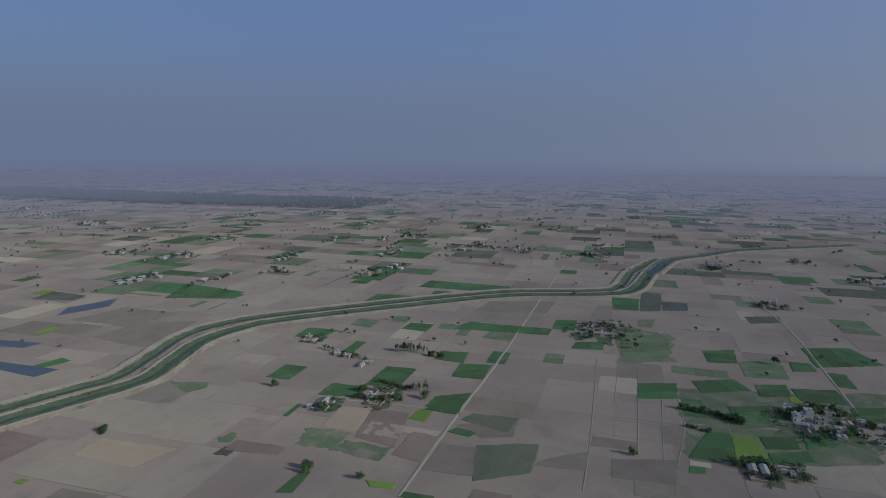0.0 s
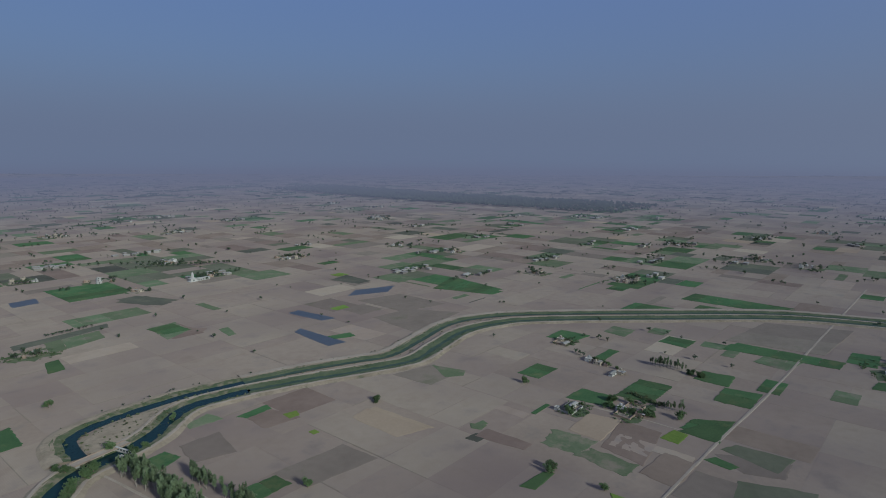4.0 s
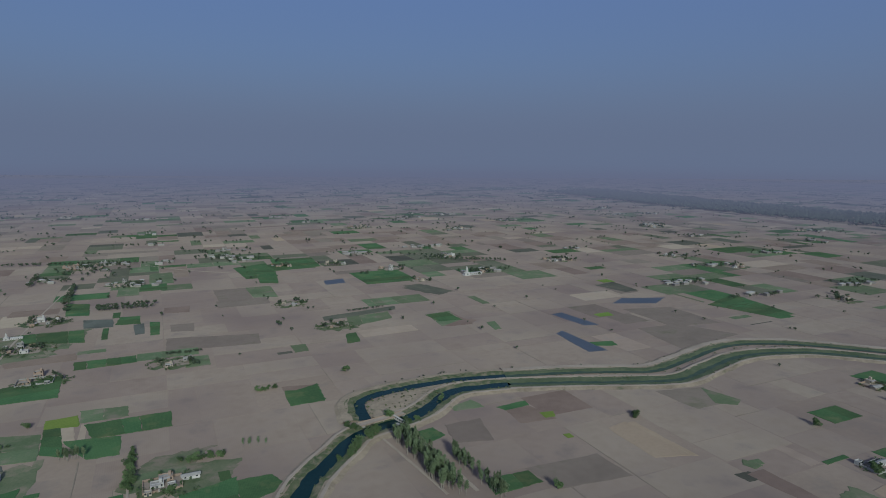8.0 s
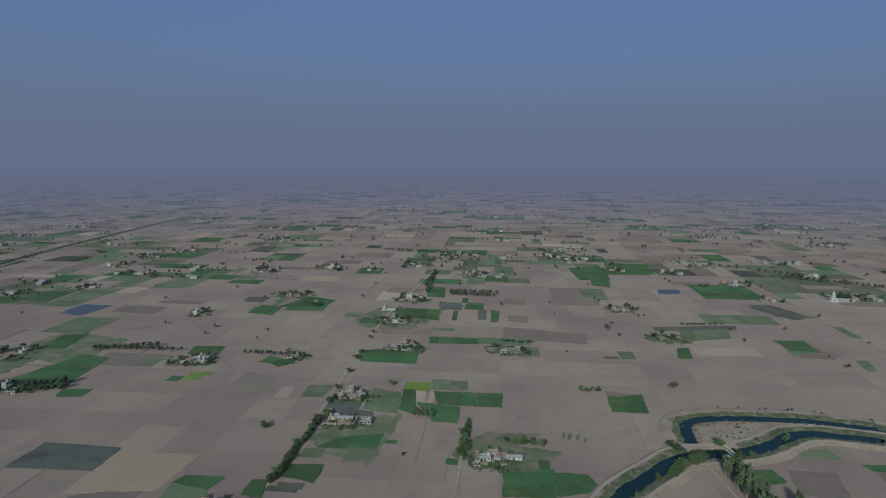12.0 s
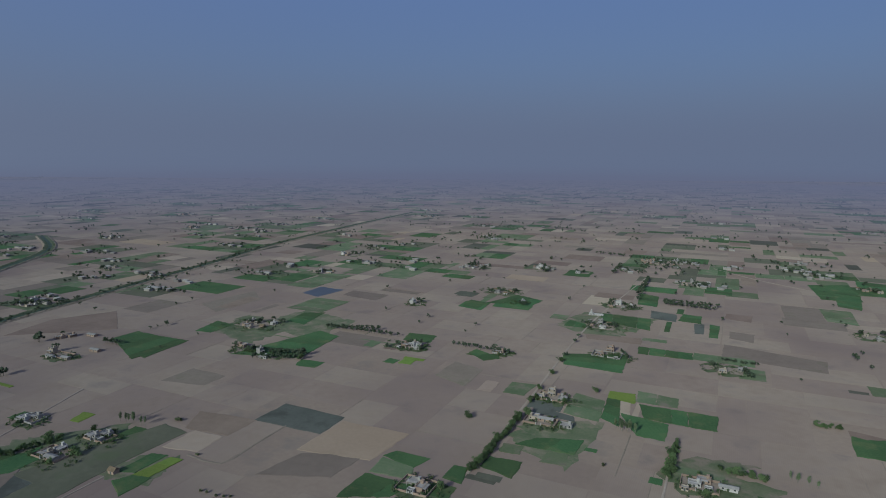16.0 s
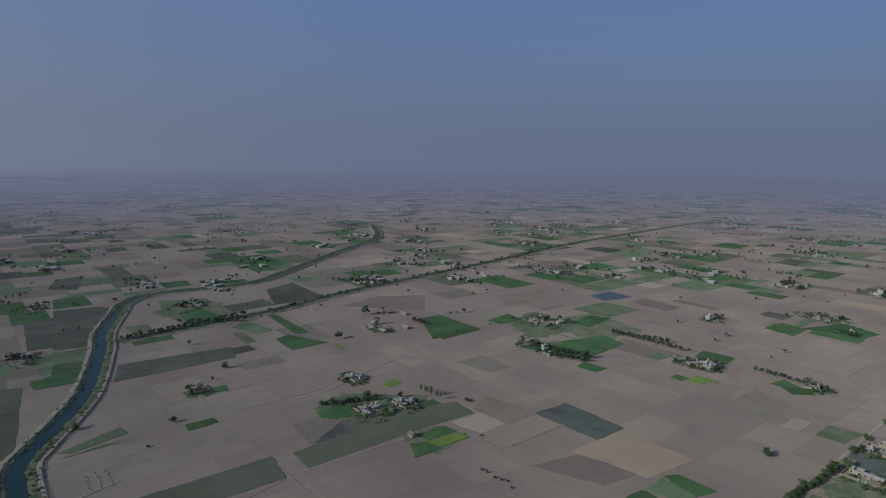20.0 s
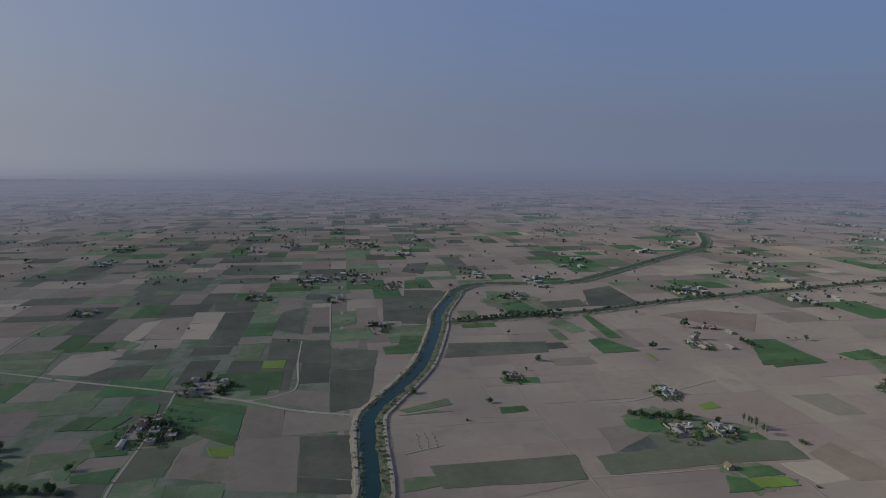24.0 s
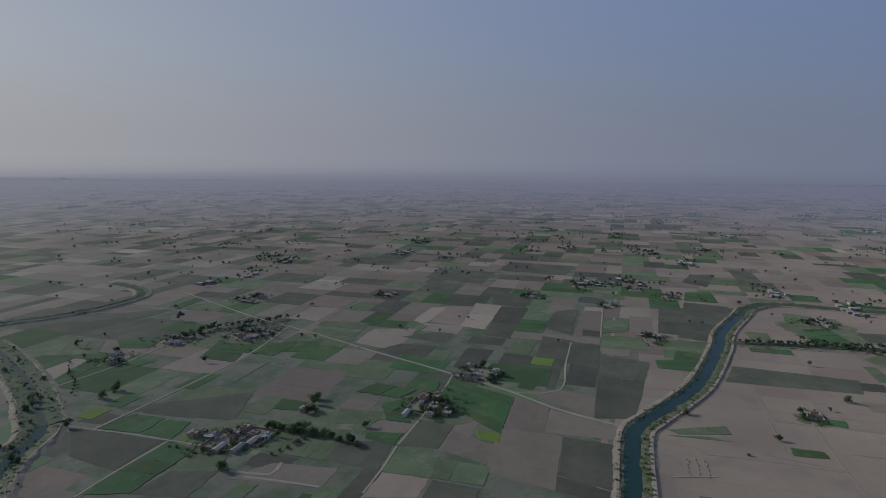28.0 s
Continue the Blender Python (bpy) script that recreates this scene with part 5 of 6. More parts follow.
quad_field("green", (-487, -148), (-510, -152), (-520, -176), (-489, -173))
quad_field("green", (-462, -172), (-484, -165), (-489, -204), (-465, -212))
quad_field("dull", (-423, -150), (-442, -148), (-456, -172), (-418, -173))
quad_field("green", (-386, -170), (-381, -147), (-401, -147), (-395, -174))
quad_field("dull", (-392, -182), (-390, -175), (-423, -175), (-422, -194))
quad_field("dark", (-478, 16), (-623, 31), (-633, -16), (-470, -15))
quad_field("dark", (-602, -78), (-589, -17), (-667, -19), (-681, -82))
quad_field("grey", (-473, -15), (-514, -16), (-521, -47), (-510, -76))
quad_field("dark", (-666, -146), (-659, -115), (-806, -117), (-805, -154))
quad_field("dark", (-816, -168), (-806, -117), (-881, -120), (-884, -181))
quad_field("pale", (-687, -150), (-808, -154), (-813, -191), (-693, -181))
quad_field("pale", (-702, -223), (-782, -221), (-768, -241), (-668, -243))
quad_field("tan", (-693, -181), (-793, -187), (-782, -221), (-702, -221))
quad_field("dull", (-660, -221), (-681, -217), (-701, -245), (-668, -243))
quad_field("dark", (-623, -179), (-661, -182), (-654, -208), (-630, -232))
quad_field("dark", (-568, -186), (-609, -185), (-606, -224), (-576, -241))
quad_field("dark", (-696, -51), (-822, -54), (-798, -81), (-719, -87))
quad_field("wet", (-864, -56), (-861, -22), (-893, -23), (-900, -56))
quad_field("dull", (-712, -18), (-733, 10), (-779, 11), (-776, -19))
quad_field("dull", (-658, -17), (-663, 29), (-712, 27), (-704, -17))
quad_field("dull", (-645, 46), (-652, 83), (-715, 96), (-708, 45))
quad_field("green", (-608, 38), (-607, 71), (-647, 78), (-633, 37))
quad_field("dark", (-732, 98), (-895, 153), (-860, 50), (-736, 44))
quad_field("dark", (-944, -213), (-1048, -212), (-1051, -316), (-961, -313))
quad_field("dark", (-1071, -210), (-1062, -93), (-1153, -86), (-1161, -207))
quad_field("dark", (-1060, 95), (-1031, 129), (-1147, 155), (-1136, 114))
quad_field("dull", (-460, 46), (-471, 83), (-485, 81), (-466, 39))
quad_field("dull", (-345, 32), (-349, 55), (-361, 55), (-361, 33))
quad_field("olive", (-346, 56), (-343, 147), (-375, 151), (-374, 52))
quad_field("grey", (-406, 378), (-406, 404), (-447, 406), (-448, 371))
quad_field("grey", (-586, 573), (-580, 649), (-627, 688), (-635, 597))
quad_field("dull", (-323, -403), (-339, -395), (-361, -425), (-367, -455))
quad_field("green", (-404, -466), (-468, -479), (-467, -498), (-406, -480))
quad_field("green", (-444, -441), (-479, -432), (-480, -457), (-451, -455))
quad_field("dark", (-531, -581), (-666, -551), (-579, -649), (-488, -644))
quad_field("green", (-499, -358), (-554, -375), (-550, -413), (-499, -398))
quad_field("green", (-344, -328), (-371, -329), (-370, -357), (-341, -366))
quad_field("green", (-342, -300), (-371, -306), (-368, -327), (-344, -326))
quad_field("dark", (-303, -348), (-295, -304), (-340, -305), (-336, -383))
quad_field("green", (-276, -274), (-335, -274), (-340, -298), (-266, -304))
quad_field("dark", (-283, -239), (-315, -241), (-306, -269), (-276, -274))
quad_field("dull", (-306, -267), (-315, -238), (-334, -249), (-326, -274))
quad_field("dark", (-375, -330), (-384, -277), (-436, -295), (-375, -379))
quad_field("green", (-414, -242), (-431, -241), (-432, -265), (-412, -261))
quad_field("dark", (-351, -194), (-345, -144), (-389, -148), (-375, -186))
quad_field("dull", (-346, -108), (-374, -112), (-370, -141), (-346, -140))
quad_field("pale", (-323, -110), (-345, -109), (-344, -140), (-313, -141))
quad_field("grey", (-317, -169), (-340, -169), (-334, -213), (-308, -228))
quad_field("dull", (-400, -201), (-412, -174), (-433, -170), (-428, -211))
quad_field("green", (-419, -167), (-420, -149), (-467, -166), (-445, -181))
quad_field("dull", (-458, -549), (-478, -503), (-518, -532), (-490, -571))
quad_field("green", (-501, -495), (-509, -468), (-544, -478), (-522, -520))
quad_field("dark", (-586, -369), (-659, -387), (-649, -451), (-598, -437))
quad_field("dull", (-661, -506), (-711, -494), (-725, -528), (-659, -540))
quad_field("dull", (-599, -280), (-672, -289), (-664, -347), (-606, -336))
quad_field("tan", (-582, -223), (-667, -225), (-651, -274), (-595, -273))
quad_field("green", (-538, -343), (-551, -301), (-590, -309), (-572, -346))
quad_field("weedy", (407, -46), (434, -168), (575, -215), (535, -50))
quad_field("weedy", (592, -1), (608, -50), (696, -55), (723, 2))
quad_field("green", (-408, 206), (-400, 238), (-418, 246), (-424, 208))
quad_field("wet", (-374, 184), (-376, 210), (-405, 219), (-412, 183))
quad_field("weedy", (-370, 237), (-387, 276), (-437, 250), (-430, 210))
quad_field("weedy", (-309, 239), (-321, 277), (-347, 265), (-349, 236))
quad_field("weedy", (-86, 372), (-74, 450), (-125, 440), (-137, 400))
quad_field("weedy", (9, 403), (27, 429), (-10, 427), (-25, 406))
quad_field("weedy", (-454, 491), (-448, 562), (-539, 584), (-532, 509))
quad_field("weedy", (-110, 670), (-73, 783), (-165, 786), (-178, 703))
quad_field("weedy", (28, 371), (41, 403), (-21, 413), (-31, 387))
quad_field("weedy", (-407, 524), (-403, 616), (-491, 627), (-494, 565))
quad_field("weedy", (-362, 242), (-393, 300), (-445, 242), (-419, 205))
quad_field("weedy", (-732, 206), (-762, 277), (-872, 262), (-832, 184))
quad_field("weedy", (-418, -127), (-444, -90), (-486, -153), (-454, -180))
quad_field("weedy", (-337, -229), (-383, -226), (-388, -277), (-341, -300))
quad_field("weedy", (-357, -194), (-423, -166), (-426, -230), (-373, -258))
quad_field("weedy", (-532, -377), (-648, -378), (-650, -458), (-544, -471))
quad_field("weedy", (351, 207), (351, 181), (377, 181), (375, 212))
quad_field("weedy", (351, 181), (346, 146), (364, 144), (367, 176))
quad_field("brown", (357, 140), (352, 116), (390, 115), (393, 137))
quad_field("orange", (382, 204), (380, 178), (421, 181), (416, 205))
quad_field("brown", (373, 173), (366, 142), (421, 150), (421, 181))

# ---- farmsteads and villages ----
hamlet(905, 395, 9, 25)
hamlet(862, 522, 2, 11)
hamlet(944, 770, 4, 15)
hamlet(932, 905, 4, 15)
hamlet(694, 20, 14, 30)
hamlet(1147, -156, 8, 23)
hamlet(1215, 64, 5, 17)
hamlet(1216, 198, 4, 15)
hamlet(1238, -307, 4, 15)
hamlet(496, -145, 11, 29)
hamlet(489, -183, 6, 19)
hamlet(879, -185, 3, 13)
hamlet(1084, -353, 3, 13)
hamlet(190, 1099, 2, 11)
hamlet(287, 1081, 3, 13)
hamlet(502, 916, 3, 13)
hamlet(509, 1068, 5, 17)
hamlet(688, 959, 12, 30)
hamlet(366, 995, 4, 15)
hamlet(185, 684, 2, 11)
hamlet(155, 810, 2, 11)
hamlet(372, 885, 2, 11)
hamlet(861, 527, 2, 11)
hamlet(-118, 1216, 20, 30)
hamlet(-47, 1032, 5, 17)
hamlet(-125, 835, 5, 17)
hamlet(-130, 724, 5, 17)
hamlet(8, 622, 2, 11)
hamlet(196, 1089, 2, 11)
hamlet(-685, 1032, 3, 13)
hamlet(-412, 1010, 5, 17)
hamlet(-298, 842, 4, 15)
hamlet(-255, 793, 1, 9)
hamlet(-381, 726, 1, 9)
hamlet(-290, 1046, 3, 13)
hamlet(-225, 1047, 1, 9)
hamlet(-837, 493, 4, 15)
hamlet(-501, 549, 6, 19)
hamlet(-413, 468, 2, 11)
hamlet(-443, 470, 1, 9)
hamlet(-623, 854, 4, 15)
hamlet(-974, 717, 4, 15)
hamlet(-297, 557, 3, 13)
hamlet(-300, 1061, 4, 15)
hamlet(-410, 1025, 5, 17)
hamlet(-537, -119, 6, 19)
hamlet(-976, -63, 2, 11)
hamlet(-854, -15, 1, 9)
hamlet(-705, 36, 2, 11)
hamlet(-975, 22, 2, 11)
hamlet(-935, 69, 3, 13)
hamlet(-456, -138, 4, 15)
hamlet(-880, -120, 2, 11)
hamlet(-839, 230, 5, 17)
hamlet(-587, -397, 14, 30)
hamlet(-544, -458, 5, 17)
hamlet(-733, -493, 6, 19)
hamlet(-472, -475, 3, 13)
hamlet(-821, -326, 2, 11)
hamlet(1253, 1297, 10, 27)
hamlet(1497, 1814, 8, 23)
hamlet(1754, 259, 8, 23)
hamlet(1240, 287, 5, 17)
hamlet(1189, 45, 5, 17)
hamlet(492, 1589, 12, 30)
hamlet(1274, 1340, 12, 30)
hamlet(719, 1468, 6, 19)
hamlet(-1333, 985, 5, 17)
hamlet(-1617, 1462, 5, 17)
hamlet(-891, 1797, 6, 19)
hamlet(-1777, 234, 6, 19)
hamlet(-1309, 1215, 6, 19)
house("flat", 527, 263, 0, "farmhouses")
house("flat", 523, 251, 90, "farmhouses")
house("hut", 524, 243, 0, "farmhouses")
house("shed", 506, 228, 0, "farmhouses")
house("flat", 513, 224, 0, "farmhouses")
tree_row("eucalyptus", 557, 215, 562, 182, 16, 0.5)
tree_row("bush", 475, 200, 466, 165, 14, 1.4)
tree_row("shade_tree", 413, 223, 410, 217, 3, 0.8)
tree_row("shade_tree", 450, 206, 451, 200, 4, 0.8)
tree_row("shade_tree", 446, 172, 441, 162, 4, 0.7)
tree_row("shade_tree", 541, 288, 522, 232, 9, 0.7)
house("shed", 419, 221, 0, "farmhouses")
house("hut", 407, 228, 0, "farmhouses")
house("flat", 438, 190, 0, "farmhouses")
house("flat", 439, 174, 0, "farmhouses")
house("hut", 443, 184, 0, "farmhouses")
house("flat", 566, 316, 0, "farmhouses")
house("shed", 556, 304, 0, "farmhouses")
house("shed", 406, -85, 0, "farmhouses")
house("shed", 405, -92, 0, "farmhouses")
house("flat", 408, -103, 90, "farmhouses")
house("hut", 406, -108, 0, "farmhouses")
house("flat", -126, 437, 180, "farmhouses")
house("shed", -117, 437, 0, "farmhouses")
house("flat", -100, 433, 0, "farmhouses")
house("flat", -133, 480, 0, "farmhouses")
house("double", -126, 490, 0, "farmhouses")
house("flat", -116, 482, 90, "farmhouses")
house("flat", -9, 386, 0, "farmhouses")
house("flat", -4, 393, 0, "farmhouses")
house("hut", -1, 383, 0, "farmhouses")
house("shed", 10, 389, 0, "farmhouses")
house("hut", -14, 378, 0, "farmhouses")
house("flat", -302, 554, 90, "farmhouses")
house("flat", -296, 557, 0, "farmhouses")
house("shed", -292, 563, 0, "farmhouses")
house("flat", -111, 615, 0, "farmhouses")
house("double", -103, 631, 0, "farmhouses")
house("hut", -94, 608, 0, "farmhouses")
house("flat", -473, 268, 0, "farmhouses")
house("flat", -468, 274, 0, "farmhouses")
house("flat", -399, 271, 0, "farmhouses")
house("flat", -393, 277, 0, "farmhouses")
house("hut", -390, 269, 0, "farmhouses")
house("flat", -403, 240, 0, "farmhouses")
house("flat", -401, 248, 90, "farmhouses")
house("shed", -394, 237, 0, "farmhouses")
house("thatched", -342, 243, 0, "farmhouses")
house("flat", -164, 314, 0, "farmhouses")
house("flat", -158, 310, 90, "farmhouses")
house("hut", -162, 304, 0, "farmhouses")
house("shed", -598, 368, 0, "farmhouses")
house("shed", -579, 371, 0, "farmhouses")
house("double", -610, 379, 0, "farmhouses")
house("shed", -576, 400, 0, "farmhouses")
house("flat", -651, 414, 0, "farmhouses")
house("shed", -628, 434, 0, "farmhouses")
house("flat", -646, 423, 90, "farmhouses")
house("flat", -204, 577, 0, "farmhouses")
house("shed", -340, -258, 0, "farmhouses")
house("shed", -343, -246, 0, "farmhouses")
house("flat", -352, -288, 0, "farmhouses")
house("hut", -359, -285, 0, "farmhouses")
house("flat", -353, -274, 90, "farmhouses")
house("flat", -361, -260, 0, "farmhouses")
house("double", -368, -256, 0, "farmhouses")
house("flat", -365, -247, 0, "farmhouses")
house("flat", -364, -238, 90, "farmhouses")
house("hut", -356, -251, 0, "farmhouses")
house("shed", -355, -242, 0, "farmhouses")
house("flat", -415, -234, 0, "farmhouses")
house("hut", -410, -226, 0, "farmhouses")
house("flat", -469, -151, 0, "farmhouses")
house("flat", -452, -139, 90, "farmhouses")
house("shed", -433, -156, 0, "farmhouses")
house("flat", -435, -137, 0, "farmhouses")
house("hut", -456, -151, 0, "farmhouses")
house("flat", -527, 148, 0, "farmhouses")
house("hut", -524, 152, 0, "farmhouses")
compound(-120, 434, 24, 13)
compound(-104, 617, 28, 18)
compound(-6, 387, 22, 16)
compound(-125, 484, 22, 16)
compound(-296, 555, 20, 14)
compound(-162, 311, 22, 18)
compound(-469, 270, 20, 12)
compound(-394, 272, 20, 12)
compound(-399, 242, 24, 16)
compound(-204, 577, 14, 10)
compound(414, 220, 18, 12)
compound(440, 183, 30, 13)
compound(562, 311, 18, 13)
compound(405, -89, 26, 14)
compound(407, -105, 16, 14)
compound(-453, -146, 26, 26)
compound(-525, 150, 16, 12)
compound(-353, -262, 30, 22)
compound(-363, -246, 26, 22)
compound(-593, 376, 24, 14)

# ---- trees ----
tree("shade_tree", 210, 284, 1)
tree("shade_tree", 322, 147, 0.9)
tree("shade_tree", 318, 183, 1)
tree("shade_tree", 323, 344, 0.8)
tree("shade_tree", 123, 708, 0.9)
tree("shade_tree", 150, 531, 1)
tree("shade_tree", -172, 416, 1)
tree("bush", -64, 386, 3)
tree("shade_tree", -589, 500, 1)
tree("shade_tree", -566, 185, 1.1)
tree("shade_tree", -470, 114, 1)
tree("shade_tree", -500, 54, 0.9)
tree("bush", -541, 166, 1.5)
tree("shade_tree", -404, -407, 1.6)
tree("shade_tree", -387, -406, 1.3)
tree("shade_tree", -317, -239, 1.3)
tree("shade_tree", -610, -510, 1.8)
tree("shade_tree", -375, -177, 1.8)
tree("bush", -439, 90, 1)
tree("shade_tree", 451, 148, 1)
tree("shade_tree", 323, 183, 1)
tree("shade_tree", 405, -12, 0.9)
tree("shade_tree", 629, -142, 1.4)
tree("shade_tree", 636, -16, 1.2)
tree("shade_tree", -585, 317, 1.3)
tree("shade_tree", -656, 394, 1.8)
tree("shade_tree", -609, 382, 1.4)
tree("shade_tree", -423, 253, 1)
tree("shade_tree", -94, 511, 1)
tree("shade_tree", 326, 347, 1)
tree("shade_tree", 438, 278, 1)
tree("shade_tree", 122, 714, 1)
tree("shade_tree", -285, -377, 1)
tree("shade_tree", -490, -539, 1.2)
tree("shade_tree", -489, -383, 1)
tree("shade_tree", -559, -123, 1.8)
tree("shade_tree", -539, -102, 1.8)
tree("shade_tree", -448, -123, 2.2)
tree("shade_tree", -448, -130, 1.8)
tree("shade_tree", -402, -177, 1.1)
tree("shade_tree", -658, 394, 1.4)
tree("shade_tree", -584, 314, 1.1)
tree("shade_tree", -589, 500, 0.9)
tree("shade_tree", -377, 476, 1.6)
tree_row("shade_tree", 486, -74, 475, -93, 8, 0.8)
tree_row("shade_tree", 408, -73, 417, -98, 9, 0.9)
tree_row("shade_tree", 505, -124, 525, -162, 9, 0.9)
tree_row("shade_tree", -552, -447, -602, -456, 5, 1.1)
tree_row("bush", -387, -432, -452, -511, 12, 1.2)
tree_row("shade_tree", -383, -226, -373, -167, 8, 1)
tree_row("shade_tree", -442, -238, -409, -228, 4, 1.1)
tree_row("bush", -344, -221, -380, -206, 8, 1.3)
tree_row("shade_tree", -139, 340, -137, 432, 34, 0.75)
tree_row("shade_tree", -138, 453, -143, 720, 8, 0.8)
tree_row("shade_tree", -115, 898, -115, 1049, 7, 1.2)
tree_row("shade_tree", -23, 385, -24, 443, 8, 0.65)
tree_row("shade_tree", 3, 413, 34, 409, 9, 0.8)
tree_row("eucalyptus", 43, 416, 62, 414, 6, 0.5)
tree_row("shade_tree", -26, 387, -24, 435, 9, 0.9)
tree_row("eucalyptus", -77, 879, -7, 880, 15, 0.6)
tree_row("bush", 2, 650, 34, 649, 22, 1.3)
tree_row("shade_tree", -417, 577, -324, 580, 20, 0.8)
tree_row("shade_tree", -430, 216, -417, 257, 12, 0.8)
tree_row("eucalyptus", -406, 296, -380, 299, 7, 0.6)
tree_row("shade_tree", -416, 573, -355, 592, 14, 0.9)
tree_row("eucalyptus", -68, 446, -51, 445, 12, 0.6)
tree_row("shade_tree", -76, 871, -11, 864, 22, 0.8)
tree_row("shade_tree", -175, 1059, -176, 1151, 9, 1.1)
tree_row("shade_tree", -109, 876, -115, 1033, 10, 1.1)
tree_row("eucalyptus", 553, 210, 557, 184, 9, 0.7)
tree_row("shade_tree", 552, 179, 550, 163, 7, 0.9)
tree_row("shade_tree", 435, 203, 438, 165, 10, 0.8)
tree_row("eucalyptus", 461, 165, 467, 150, 8, 0.6)
tree_row("shade_tree", 494, -49, 483, -93, 14, 0.8)
tree_row("bush", 460, -51, 456, -68, 8, 1.5)
tree_row("shade_tree", -720, 130, -746, 275, 26, 0.9)
tree_row("shade_tree", -749, 195, -716, 265, 12, 1.0)
tree_row("bush", 168, 776, 178, 777, 3, 1.5)
tree_row("shade_tree", 66, 515, 86, 518, 6, 0.7)
tree_row("bush", 212, 741, 261, 747, 18, 1.3)
tree_row("shade_tree", 466, 1060, 587, 980, 22, 1.0)
tree_row("bush", 449, 1060, 502, 1079, 6, 2)
tree_row("shade_tree", 349, 1189, 498, 1077, 12, 0.9)
tree_row("shade_tree", 1220, 356, 1213, 221, 18, 0.9)
tree_row("bush", -312, 282, -312, 282, 1, 1)
tree_row("shade_tree", -575, -458, -659, -390, 16, 1.0)
tree_row("shade_tree", -380, -247, -377, -214, 10, 0.9)
tree_row("bush", -332, -298, -331, -256, 6, 1)
tree_row("shade_tree", -420, 454, -370, 471, 14, 0.9)
tree_row("shade_tree", -866, 461, -795, 520, 16, 1.0)
tree_row("shade_tree", -596, 423, -569, 423, 6, 1.0)
tree_row("bush", -368, 315, -363, 318, 3, 1.3)
tree_row("bush", -278, 249, -247, 253, 6, 0.8)
tree_row("shade_tree", -246, 1271, -35, 1221, 30, 1.0)
tree_row("shade_tree", -260, 581, -192, 576, 14, 0.8)
tree_row("shade_tree", -414, 472, -375, 482, 12, 1.0)


def stretch(line, x0, x1):
    return [p for p in line if x0 < p[0] < x1]


for i in range(0, len(drain_line), 1):
    p = drain_line[i]
    if p[1] < 1150:
        tree(tree_rng.choice(("shade_tree", "bush", "bush", "shade_tree")), p[0] + tree_rng.gauss(0, 5), p[1] + tree_rng.gauss(0, 5), 0.8, "trees along the ditch", 0.5)
for i in range(105):
    a = tree_rng.random()
    tree("eucalyptus", 141 + 5 * a + tree_rng.uniform(0, 12), 388 - 88 * a, 0.85, "eucalyptus grove")
for i in range(40):
    a = tree_rng.random()
    tree("eucalyptus", 167 + 4 * a + tree_rng.uniform(0, 6), 350 - 62 * a, 0.75, "eucalyptus grove")
for x, y, s in ((112, 380, 1.1), (116, 384, 1.2), (108, 374, 0.9), (127, 395, 1.1), (133, 398, 1.2), (152, 421, 1.1), (160, 404, 1.1), (170, 408, 0.8), (203, 436, 0.8), (121, 410, 0.9), (118, 417, 0.8), (99, 372, 0.8)):
    tree("shade_tree", x, y, s, "trees at the bridge", 0.4)
for i in range(60):
    p = tree_rng.choice(stretch(side_line, 100, 330) + stretch(side_upper, 270, 620))
    k = tree_rng.uniform(14, 22)
    tree("bush", p[0] + tree_rng.gauss(-1, 2), p[1] + k, tree_rng.uniform(0.4, 0.9), "scrub on the canal banks", 0.6)
for i in range(45):
    tree("bush", tree_rng.uniform(148, 212), tree_rng.uniform(430, 459), tree_rng.uniform(0.3, 0.7), "scrub on the canal banks", 1.0)
for i in range(80):
    p = tree_rng.choice(stretch(west_line, -620, -330))
    tree("bush", p[0] + tree_rng.gauss(0, 2), p[1] + tree_rng.choice((-9, 4, 5, 7, 9, 10)), tree_rng.uniform(0.3, 0.75), "scrub on the canal banks", 1.0)
for i in range(90):
    p = tree_rng.choice(list(south_weedy) + list(south_line[8:]))
    tree(tree_rng.choice(("bush", "bush", "shade_tree")), p[0] + tree_rng.gauss(0, 9), p[1] + tree_rng.gauss(0, 8), tree_rng.uniform(0.5, 0.9), "scrub on the canal banks", 0.7)


def bank_scrub():
    """Countless small tufts and reeds on the canal slopes."""
    rng = random.Random(61)
    v, f = [], []
    for line, half, n in ((main_line, 11, 420), (weedy_line, 11, 380), (side_line, 10, 120), (side_upper, 12, 420), (west_line, 11, 520), (west_upper, 9, 200), (south_line, 11, 200), (south_weedy, 14, 260), (drain_line, 9, 300)):
        for _ in range(n):
            i = rng.randrange(1, len(line))
            p, d = line[i], line[i] - line[i - 1]
            d = d / np.linalg.norm(d)
            o = rng.choice((-1, 1)) * half * rng.uniform(0.5, 1.15)
            k = rng.uniform(0.5, 1.3)
            leaf_clump(v, f, (p[0] - d[1] * o, p[1] + d[0] * o, 1.2 + 0.3 * k), (k, k, 0.6 * k), 7, 0.8 * k, rng)
    tagged(new("bank_scrub", mesh_of("bank_scrub", v, f, LEAF["bush"])), "low olive-green scrub and reeds along the canal banks", "scrub", kind="stuff")


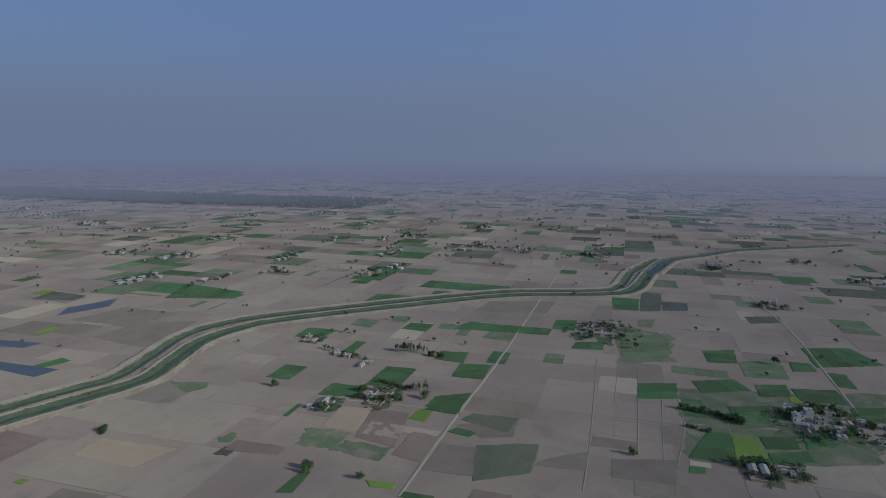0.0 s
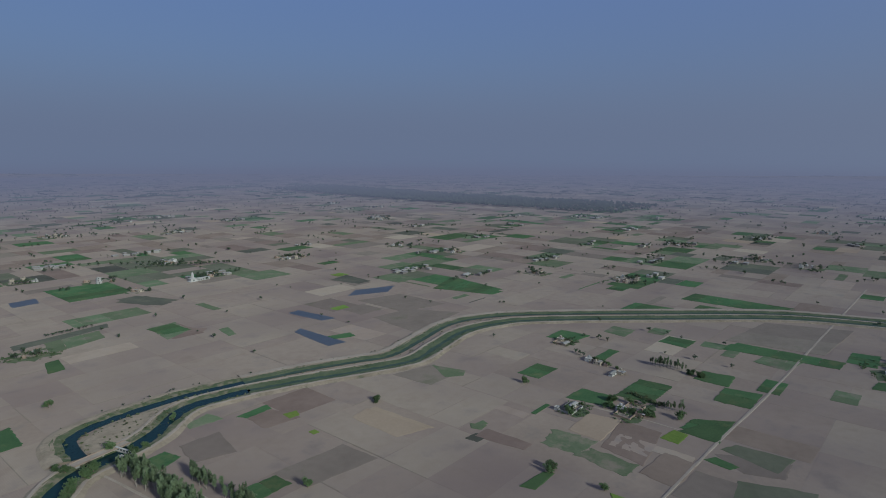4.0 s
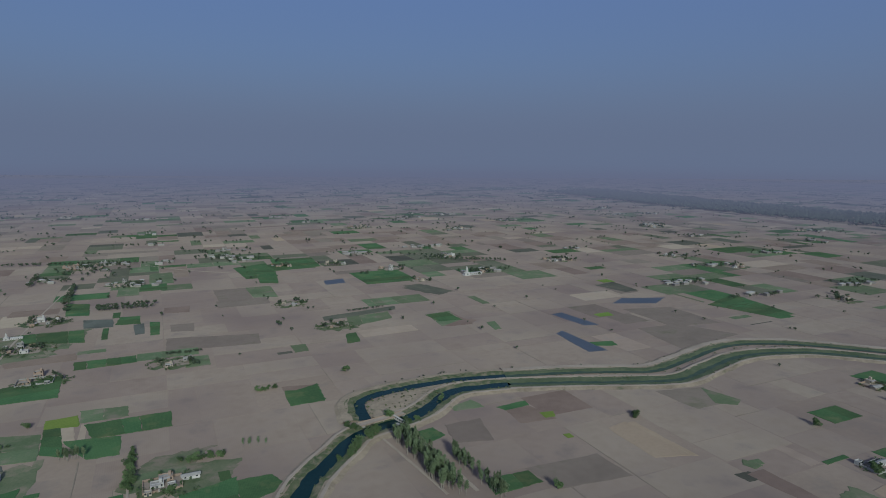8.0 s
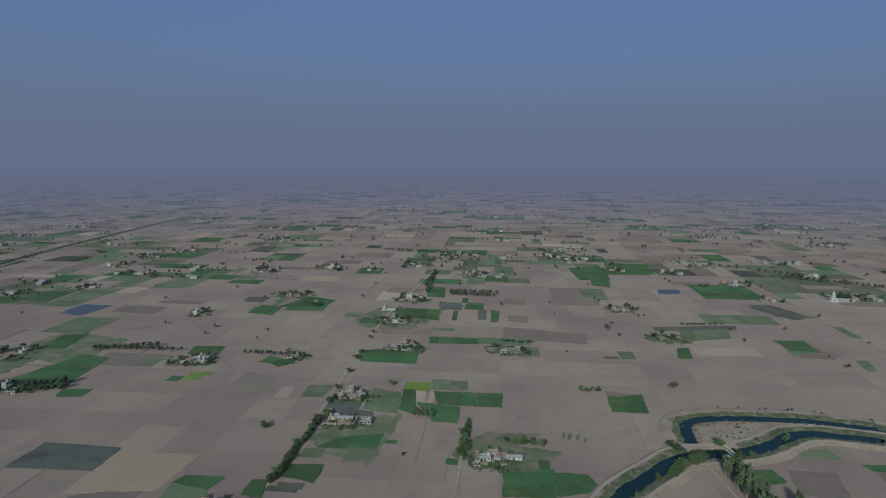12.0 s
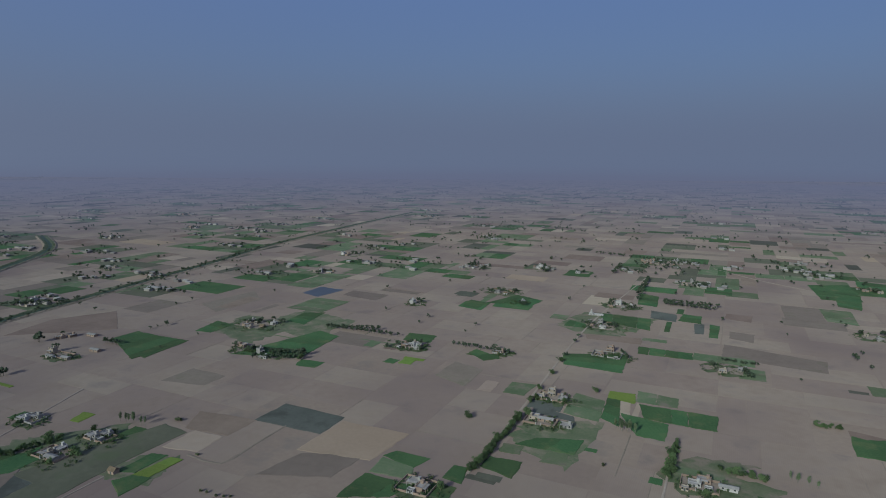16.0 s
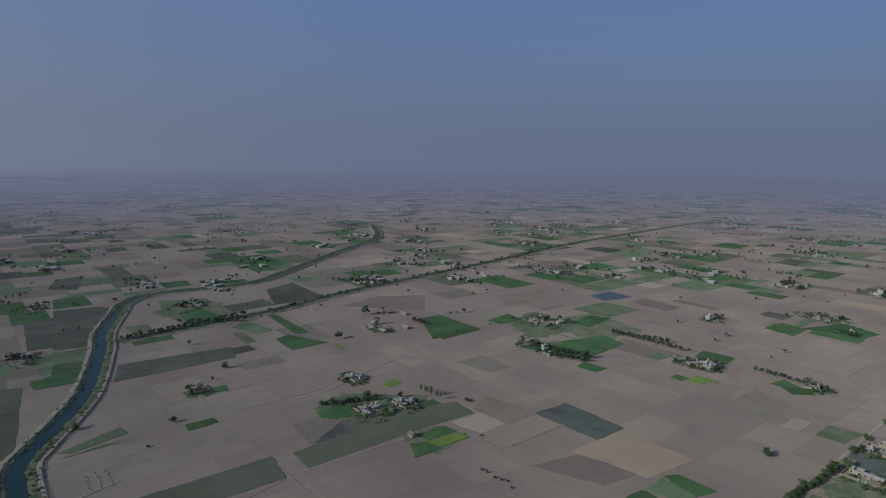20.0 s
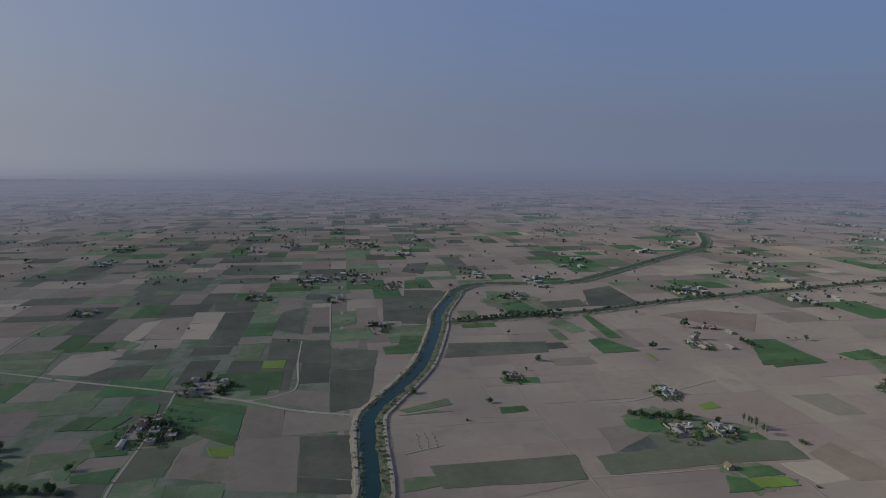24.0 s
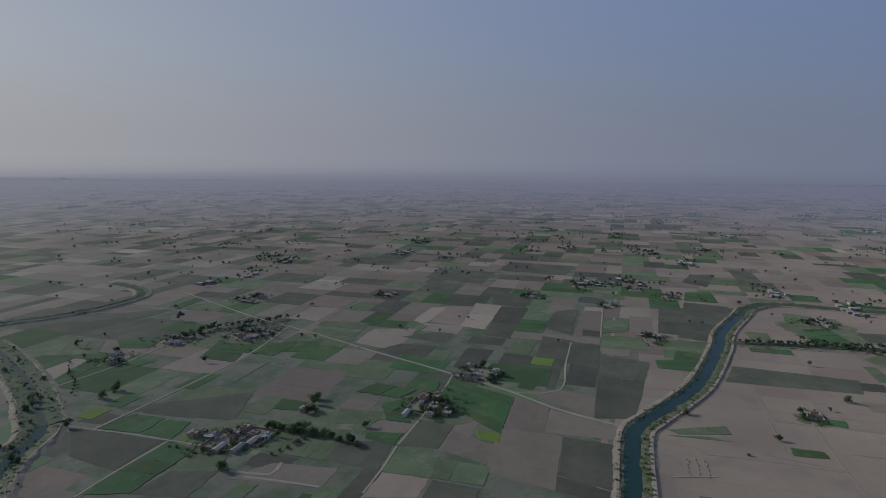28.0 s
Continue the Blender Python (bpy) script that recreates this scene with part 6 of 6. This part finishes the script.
def farm_scrub():
    """Low shrubs, hedges and fodder tufts round the farmsteads."""
    rng = random.Random(62)
    v, f = [], []
    for x, y, a, b in garden_spots:
        if math.hypot(x, y) > 950:
            continue
        for _ in range(int(26 + a * b * 0.06)):
            q, k = rng.uniform(0, 6.3), rng.uniform(0.6, 1.9)
            r = rng.uniform(0.3, 1.2)
            px, py = x + a * r * math.cos(q), y + b * r * math.sin(q)
            leaf_clump(v, f, (px, py, 0.3 + 0.55 * k), (k * 1.2, k * 1.2, 0.75 * k), 11, 0.7 * k, rng)
    tagged(new("farm_scrub", mesh_of("farm_scrub", v, f, LEAF["shade_tree"])), "green shrubs and hedges crowding round the farmsteads", "shrubs", kind="stuff")


bank_scrub()
farm_scrub()
# ---- glowing ring that imitates haze over the horizon ----
def haze_glow_ring(radius=1600.0, around=96):
    """An added ring far out on the plain, haze painted on it by emission: clear at its foot, closing over the horizon,
    toned like the hazy sky behind it.
    """
    m = bpy.data.materials.new("painted_haze_glow")
    m.use_nodes = True
    n, l = m.node_tree.nodes, m.node_tree.links
    n.remove(n["Principled BSDF"])
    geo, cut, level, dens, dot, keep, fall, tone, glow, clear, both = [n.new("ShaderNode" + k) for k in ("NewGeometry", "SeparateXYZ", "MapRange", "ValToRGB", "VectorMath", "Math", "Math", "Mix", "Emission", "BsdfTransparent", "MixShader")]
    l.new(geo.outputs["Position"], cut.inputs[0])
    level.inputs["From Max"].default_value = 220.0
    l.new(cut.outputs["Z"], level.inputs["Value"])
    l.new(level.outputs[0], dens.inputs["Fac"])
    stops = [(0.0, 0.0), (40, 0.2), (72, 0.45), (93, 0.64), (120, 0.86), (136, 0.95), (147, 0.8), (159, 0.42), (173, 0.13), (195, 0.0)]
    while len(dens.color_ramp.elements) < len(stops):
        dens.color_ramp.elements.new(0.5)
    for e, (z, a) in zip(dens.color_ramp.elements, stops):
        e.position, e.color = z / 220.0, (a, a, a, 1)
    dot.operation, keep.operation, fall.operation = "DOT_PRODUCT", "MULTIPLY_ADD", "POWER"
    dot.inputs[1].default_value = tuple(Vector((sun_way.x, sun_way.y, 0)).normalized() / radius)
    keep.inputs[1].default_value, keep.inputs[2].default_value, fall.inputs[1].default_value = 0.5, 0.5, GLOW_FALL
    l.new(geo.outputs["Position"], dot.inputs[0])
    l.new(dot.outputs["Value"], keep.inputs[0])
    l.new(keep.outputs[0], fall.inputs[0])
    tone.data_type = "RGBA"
    # emitted haze tone, painted brighter on the side towards the sun
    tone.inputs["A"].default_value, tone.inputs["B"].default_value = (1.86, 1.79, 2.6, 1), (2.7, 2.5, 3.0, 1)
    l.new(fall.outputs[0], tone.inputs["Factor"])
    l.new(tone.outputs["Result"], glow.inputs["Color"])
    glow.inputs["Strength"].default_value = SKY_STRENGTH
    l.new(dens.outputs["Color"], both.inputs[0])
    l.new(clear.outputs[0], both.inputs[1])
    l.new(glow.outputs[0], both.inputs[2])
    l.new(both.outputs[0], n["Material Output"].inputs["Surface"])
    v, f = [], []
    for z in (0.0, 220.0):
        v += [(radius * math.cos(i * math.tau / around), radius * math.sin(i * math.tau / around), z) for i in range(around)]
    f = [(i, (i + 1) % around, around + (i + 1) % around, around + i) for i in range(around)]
    ring = tagged(new("backdrop", mesh_of("backdrop", v, f, m)), "glowing blue-grey ring imitating haze over the far plain", "haze", kind="structure")
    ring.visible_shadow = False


haze_glow_ring()
wood([(2040, 2650), (1980, 1900), (1990, 1500), (2040, 930)], 190, 5600, "dark band of forest far across the plain")


# ---- straw stacks ----
def straw_stack(x, y, first=[]):
    m = pose(x, y, 0.15, 0, 0, tree_rng.uniform(0, 360))
    if first:
        return copy_thing(first[0], m)
    v, f, n, rng = [], [], 9, random.Random(3)
    rings = [(0.38, -0.1), (0.42, 0.25), (0.3, 0.6), (0.15, 0.85), (0.03, 0.95)]
    for r, z in rings:
        v += [(r * rng.uniform(0.85, 1.15) * math.cos(i * math.tau / n), r * rng.uniform(0.85, 1.15) * math.sin(i * math.tau / n), z) for i in range(n)]
    for k in range(len(rings) - 1):
        f += [(k * n + i, k * n + (i + 1) % n, (k + 1) * n + (i + 1) % n, (k + 1) * n + i) for i in range(n)]
    ob = tagged(new("straw_stack", mesh_of("straw_stack", v, f, THATCH)), "small dark stack of straw standing in a bare field", "straw stack", "straw stacks in the field")
    ob.matrix_basis = m
    first.append(ob)
    return ob


for i in range(18):
    straw_stack(-421 + 4.4 * (i % 6) + tree_rng.uniform(-1, 1), 49 + 5.5 * (i // 6) + tree_rng.uniform(-1, 1))


# ---- distant villages ----
def distant_villages():
    rng = random.Random(77)
    v, f, rv, rf = [], [], [], []
    for _ in range(250):
        r, a = 980 + 2900 * rng.random() ** 1.3, rng.uniform(-0.6, 3.9)
        x, y = r * math.cos(a), r * math.sin(a)
        village_spots.append((x, y))
        for _ in range(rng.choice((6, 9, 14, 22))):
            far_spots.append((x + rng.gauss(0, 30), y + rng.gauss(0, 11), rng.uniform(4.0, 7.5)))
        for _ in range(rng.choice((2, 3, 4, 6, 10))):
            px, py, w, d, h = x + rng.gauss(0, 17), y + rng.gauss(0, 9), rng.uniform(3, 6.5), rng.uniform(2.5, 4), rng.uniform(2.6, 4.2)
            box(v, f, px - w, py - d, -0.1, px + w, py + d, h)
            box(rv, rf, px - w - 0.3, py - d - 0.3, h, px + w + 0.3, py + d + 0.3, h + 0.3)
    tagged(new("distant_houses", mesh_of("distant_houses", v, f, FARWALL)), "scattered pale houses far across the plain", "houses", kind="stuff")
    tagged(new("distant_roofs", mesh_of("distant_roofs", rv, rf, FARROOF)), "flat roofs of the far houses", "roofs", kind="stuff")


distant_villages()
far_trees()
far_hedges()
lay_plots()
